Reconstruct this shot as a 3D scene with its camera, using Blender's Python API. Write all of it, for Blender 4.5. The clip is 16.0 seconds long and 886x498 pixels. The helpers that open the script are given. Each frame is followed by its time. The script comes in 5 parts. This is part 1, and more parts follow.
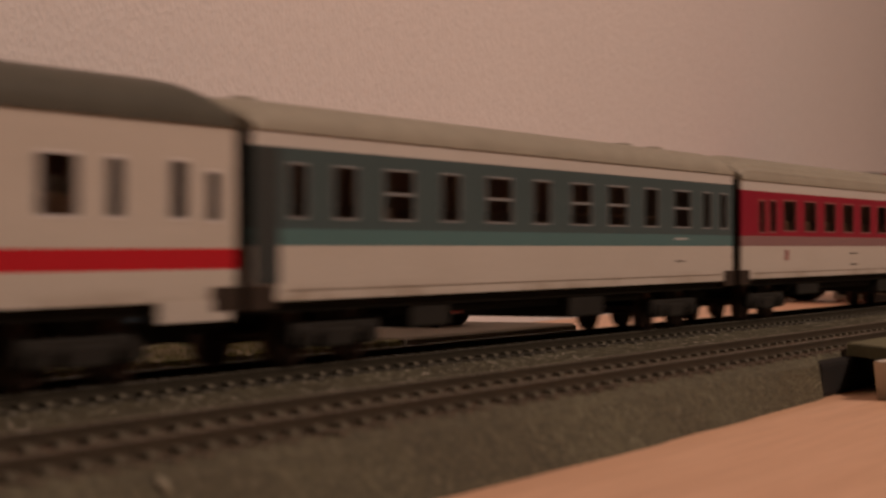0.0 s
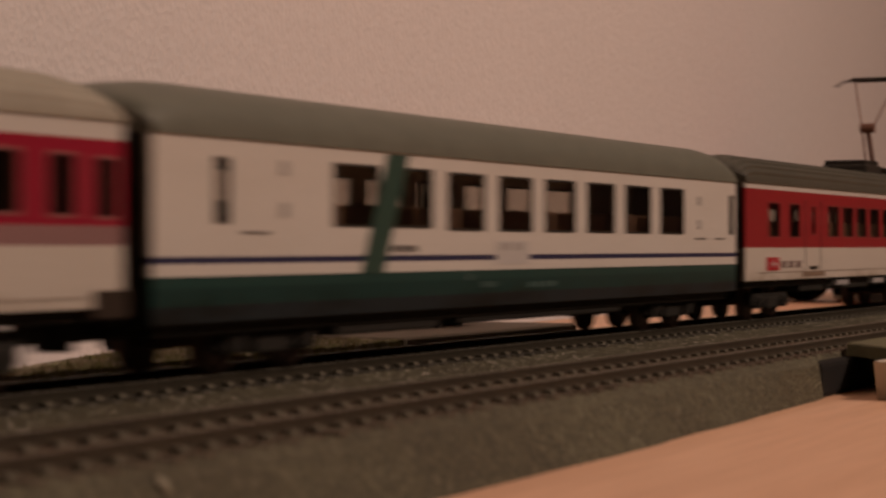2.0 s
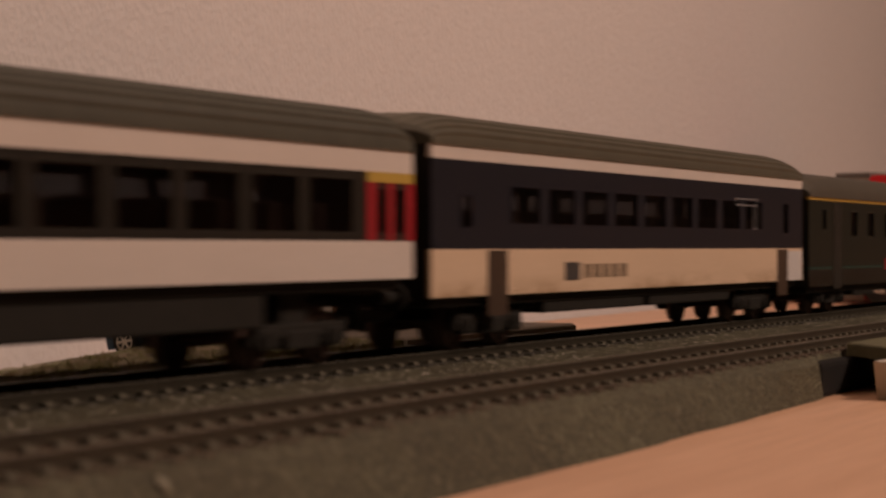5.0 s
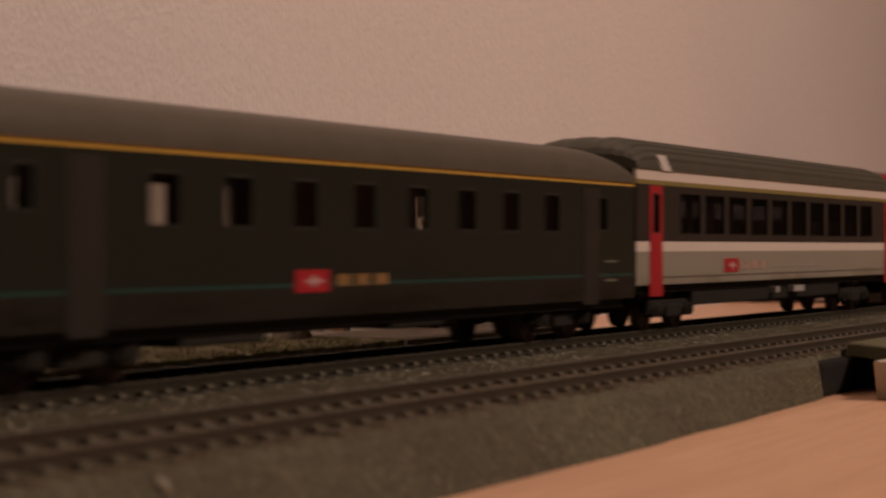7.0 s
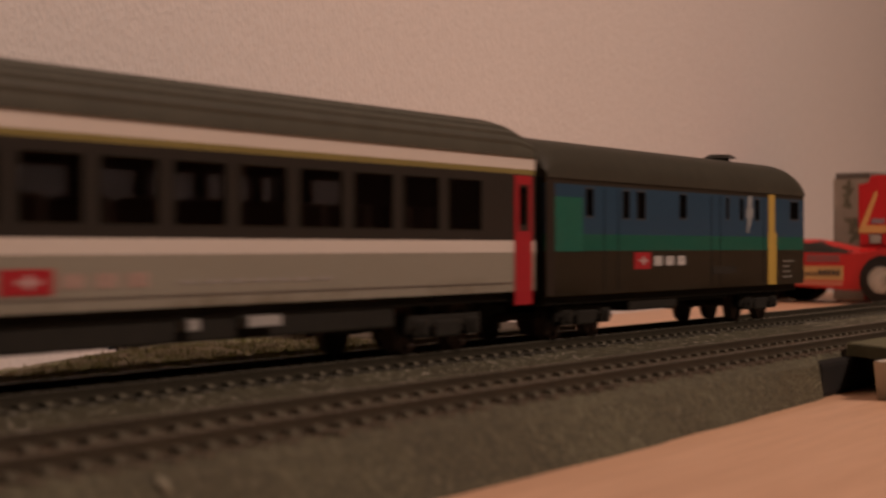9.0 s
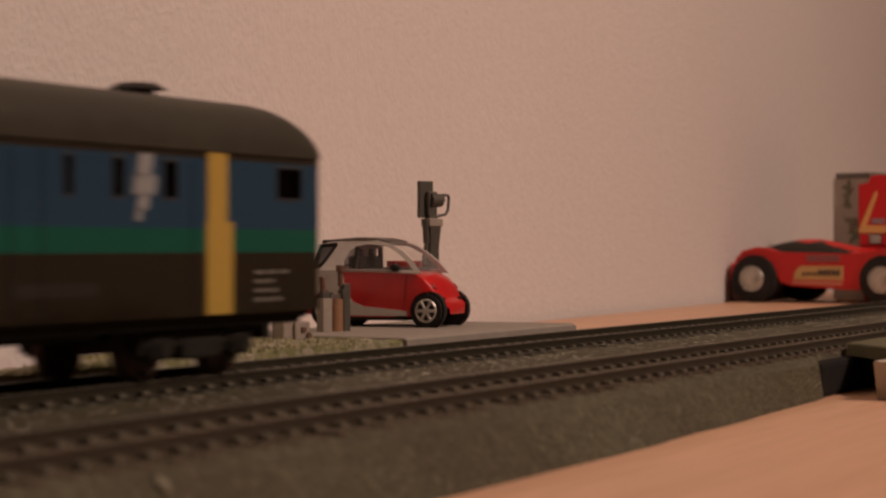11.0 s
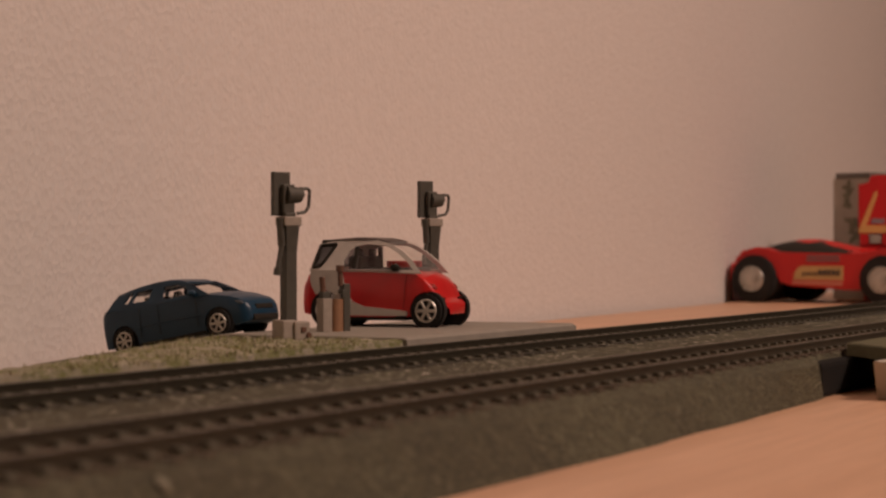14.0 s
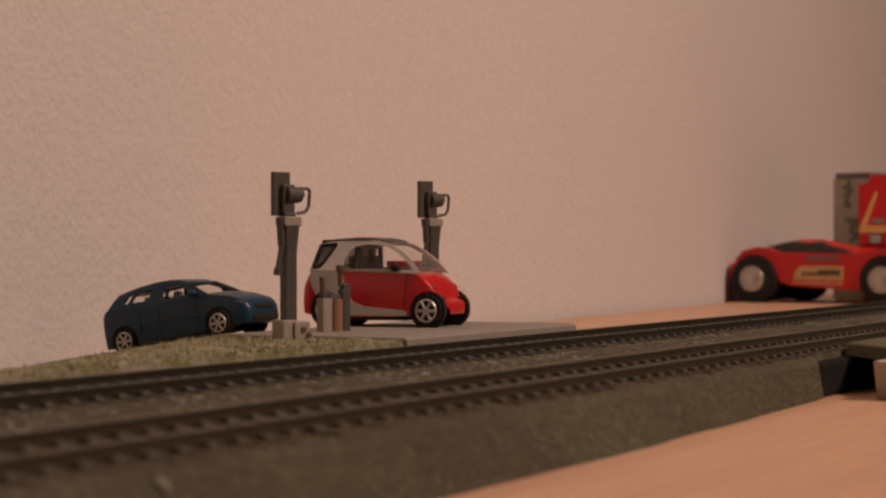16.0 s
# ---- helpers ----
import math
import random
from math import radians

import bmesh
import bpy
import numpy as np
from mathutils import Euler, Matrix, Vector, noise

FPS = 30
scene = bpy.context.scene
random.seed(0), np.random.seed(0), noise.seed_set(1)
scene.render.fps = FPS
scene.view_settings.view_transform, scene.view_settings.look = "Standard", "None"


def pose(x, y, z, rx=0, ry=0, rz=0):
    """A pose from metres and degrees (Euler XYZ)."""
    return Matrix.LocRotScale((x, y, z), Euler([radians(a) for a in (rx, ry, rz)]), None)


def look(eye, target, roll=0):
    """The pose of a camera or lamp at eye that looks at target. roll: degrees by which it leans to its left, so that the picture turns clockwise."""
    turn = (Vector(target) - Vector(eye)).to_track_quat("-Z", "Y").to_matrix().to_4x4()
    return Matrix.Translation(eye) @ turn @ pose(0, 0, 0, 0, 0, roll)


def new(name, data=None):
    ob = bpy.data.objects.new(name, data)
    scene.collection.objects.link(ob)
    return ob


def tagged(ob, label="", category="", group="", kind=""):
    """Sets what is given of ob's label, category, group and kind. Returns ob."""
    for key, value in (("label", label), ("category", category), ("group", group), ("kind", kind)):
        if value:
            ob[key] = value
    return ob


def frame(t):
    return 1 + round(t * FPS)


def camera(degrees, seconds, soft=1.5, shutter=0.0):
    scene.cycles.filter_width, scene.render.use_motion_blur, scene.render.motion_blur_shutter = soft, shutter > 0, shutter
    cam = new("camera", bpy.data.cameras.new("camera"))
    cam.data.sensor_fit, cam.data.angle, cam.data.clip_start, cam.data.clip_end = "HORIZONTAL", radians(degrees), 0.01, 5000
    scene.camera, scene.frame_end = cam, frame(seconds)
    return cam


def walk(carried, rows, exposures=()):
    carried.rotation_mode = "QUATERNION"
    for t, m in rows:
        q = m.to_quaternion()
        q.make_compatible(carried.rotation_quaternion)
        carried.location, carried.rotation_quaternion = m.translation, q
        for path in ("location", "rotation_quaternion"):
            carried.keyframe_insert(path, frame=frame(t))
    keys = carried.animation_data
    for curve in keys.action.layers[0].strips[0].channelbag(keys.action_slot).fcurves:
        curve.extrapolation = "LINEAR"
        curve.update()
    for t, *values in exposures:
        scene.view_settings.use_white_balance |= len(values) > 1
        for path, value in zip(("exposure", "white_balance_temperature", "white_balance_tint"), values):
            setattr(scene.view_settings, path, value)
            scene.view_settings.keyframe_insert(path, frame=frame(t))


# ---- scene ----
# Camera: it stands still on the table, a long lens looking along two model tracks.
# World: x along the tracks, y away from the camera, z up; the table top is z = 0.
RAIL = 0.0115            # top of the rails above the table
EYE = RAIL + 0.0223
REAR, FRONT = 0.2065, 0.1482   # centre lines of the two tracks
MM = 0.001
cam = camera(23.6, 16.0, soft=2.4, shutter=0.6)
cam.data.dof.use_dof, cam.data.dof.focus_distance, cam.data.dof.aperture_fstop = True, 0.60, 42
STAND = pose(0, 0, EYE, 89.94, 0, -64.2)
walk(cam, [(0.0, STAND), (16.0, STAND)], exposures=[(0.0, 0.03), (9.8, 0.03), (10.2, 0.04), (12.3, 0.09), (16.0, 0.09)])

# ---- light: one warm lamp under the ceiling, and the dim room ----
world = bpy.data.worlds.new("world")
scene.world = world
world.use_nodes = True
world.node_tree.nodes["Background"].inputs[0].default_value = (1.0, 0.78, 0.66, 1)
world.node_tree.nodes["Background"].inputs[1].default_value = 0.03


def lamp(name, place, target, size, watts, colour):
    d = bpy.data.lights.new(name, "AREA")
    d.shape, d.size, d.energy, d.color = "DISK", size, watts, colour
    ob = new(name, d)
    ob.matrix_world = look(place, target)
    return ob


lamp("ceiling_lamp_light", (0.60, -1.15, 1.38), (0.80, 0.3, 0), 0.34, 26.3, (1.0, 0.704, 0.592))


# ---- materials ----
def shader(name):
    m = bpy.data.materials.new(name)
    m.use_nodes = True
    n, l = m.node_tree.nodes, m.node_tree.links
    return m, n, l, n["Principled BSDF"]


def coords(n, kind="Object"):
    return n.new("ShaderNodeTexCoord").outputs[kind]


def add_noise(n, l, scale, detail=4, rough=0.6, stretch=None, kind="Object"):
    t = n.new("ShaderNodeTexNoise")
    t.inputs["Scale"].default_value, t.inputs["Detail"].default_value, t.inputs["Roughness"].default_value = scale, detail, rough
    src = coords(n, kind)
    if stretch:
        mp = n.new("ShaderNodeMapping")
        mp.inputs["Scale"].default_value = stretch
        l.new(src, mp.inputs[0])
        src = mp.outputs[0]
    l.new(src, t.inputs["Vector"])
    return t.outputs["Fac"]


def ramp(n, l, fac, stops, mode="LINEAR"):
    r = n.new("ShaderNodeValToRGB")
    r.color_ramp.interpolation = mode
    e = r.color_ramp.elements
    while len(e) < len(stops):
        e.new(0.5)
    for el, (p, c) in zip(e, stops):
        el.position, el.color = p, (*c, 1)
    if fac is not None:
        l.new(fac, r.inputs[0])
    return r.outputs[0]


def mix(n, l, fac, a, b, mode="MIX"):
    m = n.new("ShaderNodeMix")
    m.data_type, m.blend_type = "RGBA", mode
    for sock, v in ((m.inputs[0], fac), (m.inputs[6], a), (m.inputs[7], b)):
        if isinstance(v, (int, float)):
            sock.default_value = v
        elif isinstance(v, tuple):
            sock.default_value = (*v, 1)
        else:
            l.new(v, sock)
    return m.outputs[2]


def bump(n, l, b, height, strength, dist):
    bp = n.new("ShaderNodeBump")
    bp.inputs["Strength"].default_value, bp.inputs["Distance"].default_value = strength, dist
    l.new(height, bp.inputs["Height"])
    l.new(bp.outputs[0], b.inputs["Normal"])


def plain(name, colour, rough=0.5, metal=0.0, vary=0.25, scale=300, relief=0.0, grime=None):
    """Paint, plastic or metal with fine mottling at two scales."""
    m, n, l, b = shader(name)
    dark = tuple(c * (1 - vary) for c in colour)
    fine = ramp(n, l, add_noise(n, l, scale), [(0.3, dark), (0.7, colour)])
    broad = add_noise(n, l, scale / 9, 3)
    base = mix(n, l, ramp(n, l, broad, [(0.35, (0, 0, 0)), (0.75, (0.6, 0.6, 0.6))]), fine, grime or dark)
    l.new(base, b.inputs["Base Color"])
    b.inputs["Roughness"].default_value, b.inputs["Metallic"].default_value = rough, metal
    b.inputs["Specular IOR Level"].default_value = 0.2 if max(colour) < 0.05 else 0.4
    if relief:
        bump(n, l, b, add_noise(n, l, scale * 2), 0.6, relief)
    return m


def livery(name, bands, rough=0.42):
    """Coach paint in level bands: (height in mm from the rails, colour), from the lowest up, with dust and fine unevenness."""
    m, n, l, b = shader(name)
    sep = n.new("ShaderNodeSeparateXYZ")
    l.new(coords(n), sep.inputs[0])
    mul = n.new("ShaderNodeMath")
    mul.operation = "MULTIPLY"
    mul.inputs[1].default_value = 1 / 0.06
    l.new(sep.outputs[2], mul.inputs[0])
    paint = ramp(n, l, mul.outputs[0], [(max(0.0, z / 60), c) for z, c in bands], "CONSTANT")
    fine = add_noise(n, l, 900)
    dusty = mix(n, l, ramp(n, l, fine, [(0.35, (0, 0, 0)), (0.8, (0.22, 0.22, 0.22))]), paint, mix(n, l, 0.9, (0.24, 0.19, 0.13), mix(n, l, 1.0, paint, (0.7, 0.64, 0.55), "MULTIPLY")))
    broad = add_noise(n, l, 60, 3, 0.55, (0.4, 1, 1.6))
    dusty = mix(n, l, ramp(n, l, broad, [(0.4, (0, 0, 0)), (0.8, (0.16, 0.16, 0.16))]), dusty, mix(n, l, 1.0, paint, (0.6, 0.55, 0.48), "MULTIPLY"))
    low = n.new("ShaderNodeMath")
    low.operation = "MULTIPLY"
    l.new(ramp(n, l, mul.outputs[0], [(0.19, (0.8, 0.8, 0.8)), (0.27, (0, 0, 0))]), low.inputs[0])
    l.new(ramp(n, l, add_noise(n, l, 150, 5, 0.7, (0.35, 1, 1)), [(0.45, (0, 0, 0)), (0.62, (1, 1, 1))]), low.inputs[1])
    dusty = mix(n, l, low.outputs[0], dusty, mix(n, l, 1.0, paint, (0.45, 0.38, 0.28), "MULTIPLY"))
    l.new(dusty, b.inputs["Base Color"])
    b.inputs["Roughness"].default_value = rough
    b.inputs["Specular IOR Level"].default_value = 0.15
    bump(n, l, b, add_noise(n, l, 220, 2), 0.15, 0.0003)
    return m


def glass_material(name, tint, rough=0.08, gloss=0.08):
    m, n, l, b = shader(name)
    n.remove(b)
    tr, gl, mx = (n.new("ShaderNode" + k) for k in ("BsdfTransparent", "BsdfGlossy", "MixShader"))
    tr.inputs[0].default_value = (*tint, 1)
    gl.inputs["Roughness"].default_value = rough
    mx.inputs[0].default_value = gloss
    l.new(tr.outputs[0], mx.inputs[1])
    l.new(gl.outputs[0], mx.inputs[2])
    l.new(mx.outputs[0], n["Material Output"].inputs[0])
    return m


def milky_material():
    """Clear plastic, slightly clouded."""
    m = glass_material("clouded_plastic", (0.93, 0.92, 0.90), 0.1)
    n, l = m.node_tree.nodes, m.node_tree.links
    df, mx = n.new("ShaderNodeBsdfDiffuse"), n.new("ShaderNodeMixShader")
    df.inputs[0].default_value = (0.62, 0.60, 0.56, 1)
    mx.inputs[0].default_value = 0.12
    out = n["Material Output"]
    l.new(out.inputs[0].links[0].from_socket, mx.inputs[1])
    l.new(df.outputs[0], mx.inputs[2])
    l.new(mx.outputs[0], out.inputs[0])
    return m


def plaster_material():
    m, n, l, b = shader("rough_plaster")
    big = add_noise(n, l, 3, 3)
    fine = add_noise(n, l, 160, 5, 0.6)
    col = mix(n, l, big, (0.63, 0.595, 0.555), (0.69, 0.655, 0.61))
    l.new(mix(n, l, ramp(n, l, fine, [(0.35, (0.7, 0.7, 0.7)), (0.7, (1, 1, 1))]), (0.54, 0.505, 0.465), col), b.inputs["Base Color"])
    b.inputs["Roughness"].default_value = 0.9
    v = n.new("ShaderNodeTexVoronoi")
    v.inputs["Scale"].default_value = 420
    l.new(coords(n), v.inputs["Vector"])
    both = n.new("ShaderNodeMath")
    both.operation = "ADD"
    l.new(add_noise(n, l, 300, 6, 0.65), both.inputs[0])
    l.new(v.outputs["Distance"], both.inputs[1])
    bump(n, l, b, both.outputs[0], 0.30, 0.0009)
    return m


def wood_material():
    m, n, l, b = shader("beech_veneer")
    grain = add_noise(n, l, 60, 6, 0.65, (0.10, 1.0, 1.0))
    fine = add_noise(n, l, 420, 4, 0.6, (0.06, 1.0, 1.0))
    col = ramp(n, l, grain, [(0.3, (0.54, 0.32, 0.19)), (0.5, (0.63, 0.385, 0.235)), (0.7, (0.68, 0.43, 0.275))])
    col = mix(n, l, ramp(n, l, fine, [(0.3, (0.5, 0.5, 0.5)), (0.6, (0, 0, 0))]), col, (0.47, 0.27, 0.15))
    l.new(col, b.inputs["Base Color"])
    b.inputs["Roughness"].default_value = 0.42
    bump(n, l, b, fine, 0.15, 0.0003)
    return m


def ballast_material():
    m, n, l, b = shader("ballast")
    v = n.new("ShaderNodeTexVoronoi")
    v.inputs["Scale"].default_value = 1250
    l.new(coords(n), v.inputs["Vector"])
    stone = ramp(n, l, v.outputs["Color"], [(0.1, (0.040, 0.037, 0.018)), (0.5, (0.068, 0.063, 0.032)), (0.92, (0.106, 0.099, 0.055))])
    glint = ramp(n, l, v.outputs["Color"], [(0.80, (0, 0, 0)), (0.815, (1, 1, 1))])
    broad = ramp(n, l, add_noise(n, l, 26, 4), [(0.35, (0.72, 0.68, 0.60)), (0.7, (1, 1, 0.96))])
    sep = n.new("ShaderNodeSeparateXYZ")
    l.new(coords(n), sep.inputs[0])
    away = n.new("ShaderNodeMath")
    away.operation = "COMPARE"
    away.inputs[1].default_value, away.inputs[2].default_value = 0.1482, 0.0105
    l.new(sep.outputs[1], away.inputs[0])
    rust = n.new("ShaderNodeMath")
    rust.operation = "MULTIPLY"
    l.new(away.outputs[0], rust.inputs[0])
    l.new(ramp(n, l, add_noise(n, l, 45, 4), [(0.35, (0.15, 0.15, 0.15)), (0.62, (0.85, 0.85, 0.85))]), rust.inputs[1])
    stone = mix(n, l, rust.outputs[0], stone, (0.130, 0.066, 0.032))
    # pale chips: many between the two tracks, a few elsewhere
    between = n.new("ShaderNodeMath")
    between.operation = "COMPARE"
    between.inputs[1].default_value, between.inputs[2].default_value = 0.1775, 0.0185
    l.new(sep.outputs[1], between.inputs[0])
    chips = n.new("ShaderNodeMath")
    chips.operation = "MULTIPLY"
    spread = ramp(n, l, between.outputs[0], [(0.0, (0.05, 0.05, 0.05)), (1.0, (0.62, 0.62, 0.62))])
    l.new(spread, chips.inputs[0])
    l.new(mix(n, l, ramp(n, l, add_noise(n, l, 70, 3), [(0.42, (0.25, 0.25, 0.25)), (0.6, (1, 1, 1))]), (0, 0, 0), glint), chips.inputs[1])
    stone = mix(n, l, chips.outputs[0], stone, (0.74, 0.71, 0.64))
    l.new(mix(n, l, 1.0, stone, broad, "MULTIPLY"), b.inputs["Base Color"])
    b.inputs["Roughness"].default_value = 0.8
    bump(n, l, b, v.outputs["Distance"], 0.7, 0.0007)
    return m


def grass_material():
    m, n, l, b = shader("static_grass")
    col = ramp(n, l, add_noise(n, l, 95, 5, 0.7), [(0.3, (0.22, 0.20, 0.09)), (0.43, (0.40, 0.36, 0.27)), (0.55, (0.19, 0.20, 0.065)), (0.7, (0.36, 0.32, 0.21))])
    l.new(col, b.inputs["Base Color"])
    b.inputs["Roughness"].default_value = 0.95
    bump(n, l, b, add_noise(n, l, 900, 4, 0.7), 0.9, 0.0015)
    return m


PLASTER, WOOD, BALLAST, GRASS = plaster_material(), wood_material(), ballast_material(), grass_material()
CREAM = plain("room_paint", (0.46, 0.41, 0.35), 0.9, vary=0.06, scale=12)
CHAIR = plain("rail_chair", (0.150, 0.138, 0.098), 0.6, vary=0.35, scale=900)
RUSTY_SLEEPER = plain("rusty_sleeper", (0.080, 0.058, 0.034), 0.75, vary=0.35, scale=700)
SLEEPER = plain("sleeper_plastic", (0.064, 0.059, 0.041), 0.7, vary=0.35, scale=700)
RAIL_SIDE = plain("rail_brown", (0.042, 0.037, 0.024), 0.6, 0.2, vary=0.3, scale=500)
RUSTY_RAIL = plain("rusty_rail_side", (0.058, 0.044, 0.025), 0.65, 0.2, vary=0.35, scale=500)
RAIL_TOP = plain("rail_head", (0.15, 0.14, 0.105), 0.45, 0.6, vary=0.3, scale=500)
BLACK = plain("black_plastic", (0.028, 0.025, 0.019), 0.6, vary=0.3, scale=500)
UNDER = plain("underframe_black", (0.021, 0.019, 0.014), 0.8, vary=0.35, scale=400)
BELLOWS = plain("rubber_bellows", (0.060, 0.044, 0.028), 0.85, vary=0.3, scale=900)
WHEEL = plain("wheel_brown", (0.070, 0.040, 0.026), 0.6, 0.2, vary=0.3, scale=500)
CHROME = plain("bright_metal", (0.62, 0.60, 0.57), 0.3, 1.0, vary=0.2, scale=900)
WHITE = plain("white_print", (0.56, 0.54, 0.50), 0.5, vary=0.1, scale=900)
RED = plain("red_print", (0.34, 0.012, 0.020), 0.45, vary=0.15, scale=700)
DARKPRINT = plain("dark_print", (0.06, 0.055, 0.05), 0.5, vary=0.2, scale=900)
YELLOW = plain("yellow_print", (0.46, 0.31, 0.06), 0.5, vary=0.15, scale=900)
SEAT = plain("seat_brown", (0.30, 0.19, 0.125), 0.8, vary=0.3, scale=400)
GLASS = glass_material("tinted_pane", (0.84, 0.82, 0.79))
DARKGLASS = glass_material("dark_pane", (0.47, 0.47, 0.48))
MILKY = milky_material()
CLEAR = glass_material("clear_pane", (0.985, 0.98, 0.97), 0.04, 0.03)


# ---- builders ----
def part(name, bm, material, parent=None, label="", smooth=0):
    me = bpy.data.meshes.new(name)
    bmesh.ops.recalc_face_normals(bm, faces=bm.faces)
    if smooth:
        for f in bm.faces:
            f.smooth = True
        for e in bm.edges:
            if len(e.link_faces) == 2 and e.calc_face_angle(0) > radians(smooth):
                e.smooth = False
    bm.to_mesh(me)
    bm.free()
    for mt in (material if isinstance(material, (list, tuple)) else [material]):
        me.materials.append(mt)
    ob = new(name, me)
    if parent:
        ob.parent = parent
    if label:
        tagged(ob, label)
    return ob


def thing(name, m, label, category, group="", kind=""):
    ob = new(name)
    ob.empty_display_size = 0.01
    ob.matrix_world = m
    return tagged(ob, label, category, group, kind)


def block(bm, x0, x1, y0, y1, z0, z1, bevel=0.0, m=None):
    """A box between the limits, its edges bevelled."""
    r = bmesh.ops.create_cube(bm, size=1.0)
    v = r["verts"]
    bmesh.ops.scale(bm, vec=(x1 - x0, y1 - y0, z1 - z0), verts=v)
    bmesh.ops.translate(bm, vec=((x0 + x1) / 2, (y0 + y1) / 2, (z0 + z1) / 2), verts=v)
    if bevel:
        es = {e for q in v for e in q.link_edges}
        r = bmesh.ops.bevel(bm, geom=list(es), offset=bevel, segments=2, affect="EDGES", profile=0.5)
        v = list({q for f in r["faces"] for q in f.verts} | {q for q in v if q.is_valid})
    if m is not None:
        bmesh.ops.transform(bm, matrix=m, verts=v)
    return v


def disc(bm, p, axis, r, h, seg=24, r2=None):
    """A cylinder or cone with its middle at p, along the axis."""
    q = Vector(axis).normalized().to_track_quat("Z", "Y").to_matrix().to_4x4()
    return bmesh.ops.create_cone(bm, cap_ends=True, segments=seg, radius1=r, radius2=r if r2 is None else r2, depth=h, matrix=Matrix.Translation(p) @ q)["verts"]


def rod(bm, a, b, r, seg=8):
    a, b = Vector(a), Vector(b)
    return disc(bm, (a + b) / 2, b - a, r, (b - a).length, seg)


def loft(bm, rings, close=True, caps=True):
    """A skin over rings of equal count."""
    made = [[bm.verts.new(p) for p in ring] for ring in rings]
    k = len(made[0])
    for r0, r1 in zip(made, made[1:]):
        for i in range(k if close else k - 1):
            bm.faces.new((r0[i], r0[(i + 1) % k], r1[(i + 1) % k], r1[i]))
    if caps:
        bm.faces.new(made[0])
        bm.faces.new(made[-1])
    return made


# ---- the room and the table ----
def slab(name, x0, x1, y0, y1, z0, z1, mat, label, category, m=None):
    bm = bmesh.new()
    block(bm, x0, x1, y0, y1, z0, z1)
    ob = part(name, bm, mat)
    if m is not None:
        ob.matrix_world = m
    return tagged(ob, label, category, kind="structure")


# The wall runs along the tracks, then bends a little away from them.
BEND = 0.30
BACK = 0.3393
WALL_M = pose(BEND, BACK, 0, 0, 0, 4.3)
slab("wall_north", 0.0, 5.0, 0, 0.15, -0.75, 1.75, PLASTER, "pale rough-plastered wall close behind the tracks", "wall", WALL_M)
slab("wall_northwest", -5.0, BEND, BACK, BACK + 0.15, -0.75, 1.75, PLASTER, "pale rough-plastered wall beside the tracks", "wall")
slab("wall_south", -5.0, 5.2, -3.55, -3.4, -0.75, 1.75, CREAM, "plain painted wall of the room", "wall")
slab("wall_west", -5.15, -5.0, -3.55, BACK + 0.15, -0.75, 1.75, CREAM, "plain painted end wall", "wall")
slab("wall_east", 5.2, 5.35, -3.55, 0.95, -0.75, 1.75, CREAM, "plain painted end wall", "wall")
slab("ceiling", -5.15, 5.35, -3.55, 0.95, 1.75, 1.85, CREAM, "plain white ceiling", "ceiling")
slab("floor", -5.15, 5.35, -3.55, 0.95, -0.85, -0.75, WOOD, "brown wooden floor of the room", "floor")


def table():
    t = thing("table", pose(0, 0, 0), "long beech-veneered table top carrying a model railway", "table")
    bm = bmesh.new()
    back = lambda x: BACK - 0.004 + max(0.0, x - BEND) * math.tan(radians(4.3))
    edge = [(-4.2, -0.55), (4.3, -0.55), (4.3, back(4.3)), (BEND, back(BEND)), (-4.2, back(-4.2))]
    loft(bm, [[(x, y, z) for x, y in edge] for z in (-0.028, 0.0)])
    bmesh.ops.bevel(bm, geom=[e for e in bm.edges if abs(e.verts[0].co.z - e.verts[1].co.z) < 1e-6], offset=0.0015, segments=2, affect="EDGES")
    part("tabletop", bm, WOOD, t)
    for x in (-4.0, -1.3, 1.4, 4.1):
        bm = bmesh.new()
        block(bm, x - 0.03, x + 0.03, -0.5, -0.44, -0.75, -0.028, 0.003)
        part("leg", bm, WOOD, t)


table()


# ---- tracks ----
def embankment():
    bm = bmesh.new()
    n, x0, x1 = 1500, -3.9, 3.9
    prof = [(0.1240, 0.0), (0.1300, RAIL - 0.0040), (0.1335, RAIL - 0.0023), (FRONT, RAIL - 0.0023), (0.1650, RAIL - 0.0023), (0.178, RAIL - 0.0042),
            (0.1915, RAIL - 0.0023), (REAR, RAIL - 0.0023), (0.2215, RAIL - 0.0023), (0.2275, RAIL - 0.0050), (0.236, 0.0)]
    rings = []
    for i in range(n + 1):
        x = x0 + (x1 - x0) * i / n
        gap = min(1.0, max(0.0, (x - 0.4620 + 0.0012 * noise.noise((x * 900, 7, 0))) / 0.007)) ** 1.5 * min(1.0, max(0.0, (0.60 - x) / 0.002))
        rings.append([(x, y + gap * max(0.0, 0.1322 - y) + (0 if z > 0 or y > 0.2 else 0.038 * max(0.0, min(x, 0.5) - 0.33) * (1 - gap)) + 0.0006 * noise.noise((x * 60, y * 60, 0)), z + (0.0005 * noise.noise((x * 250, y * 250, 3)) if z > 0 else 0)) for y, z in prof])
    loft(bm, rings, close=False, caps=False)
    return tagged(part("ballast_bed", bm, BALLAST, smooth=50), "grey-brown gravel ballast bed under two model tracks", "ballast", kind="structure")


embankment()


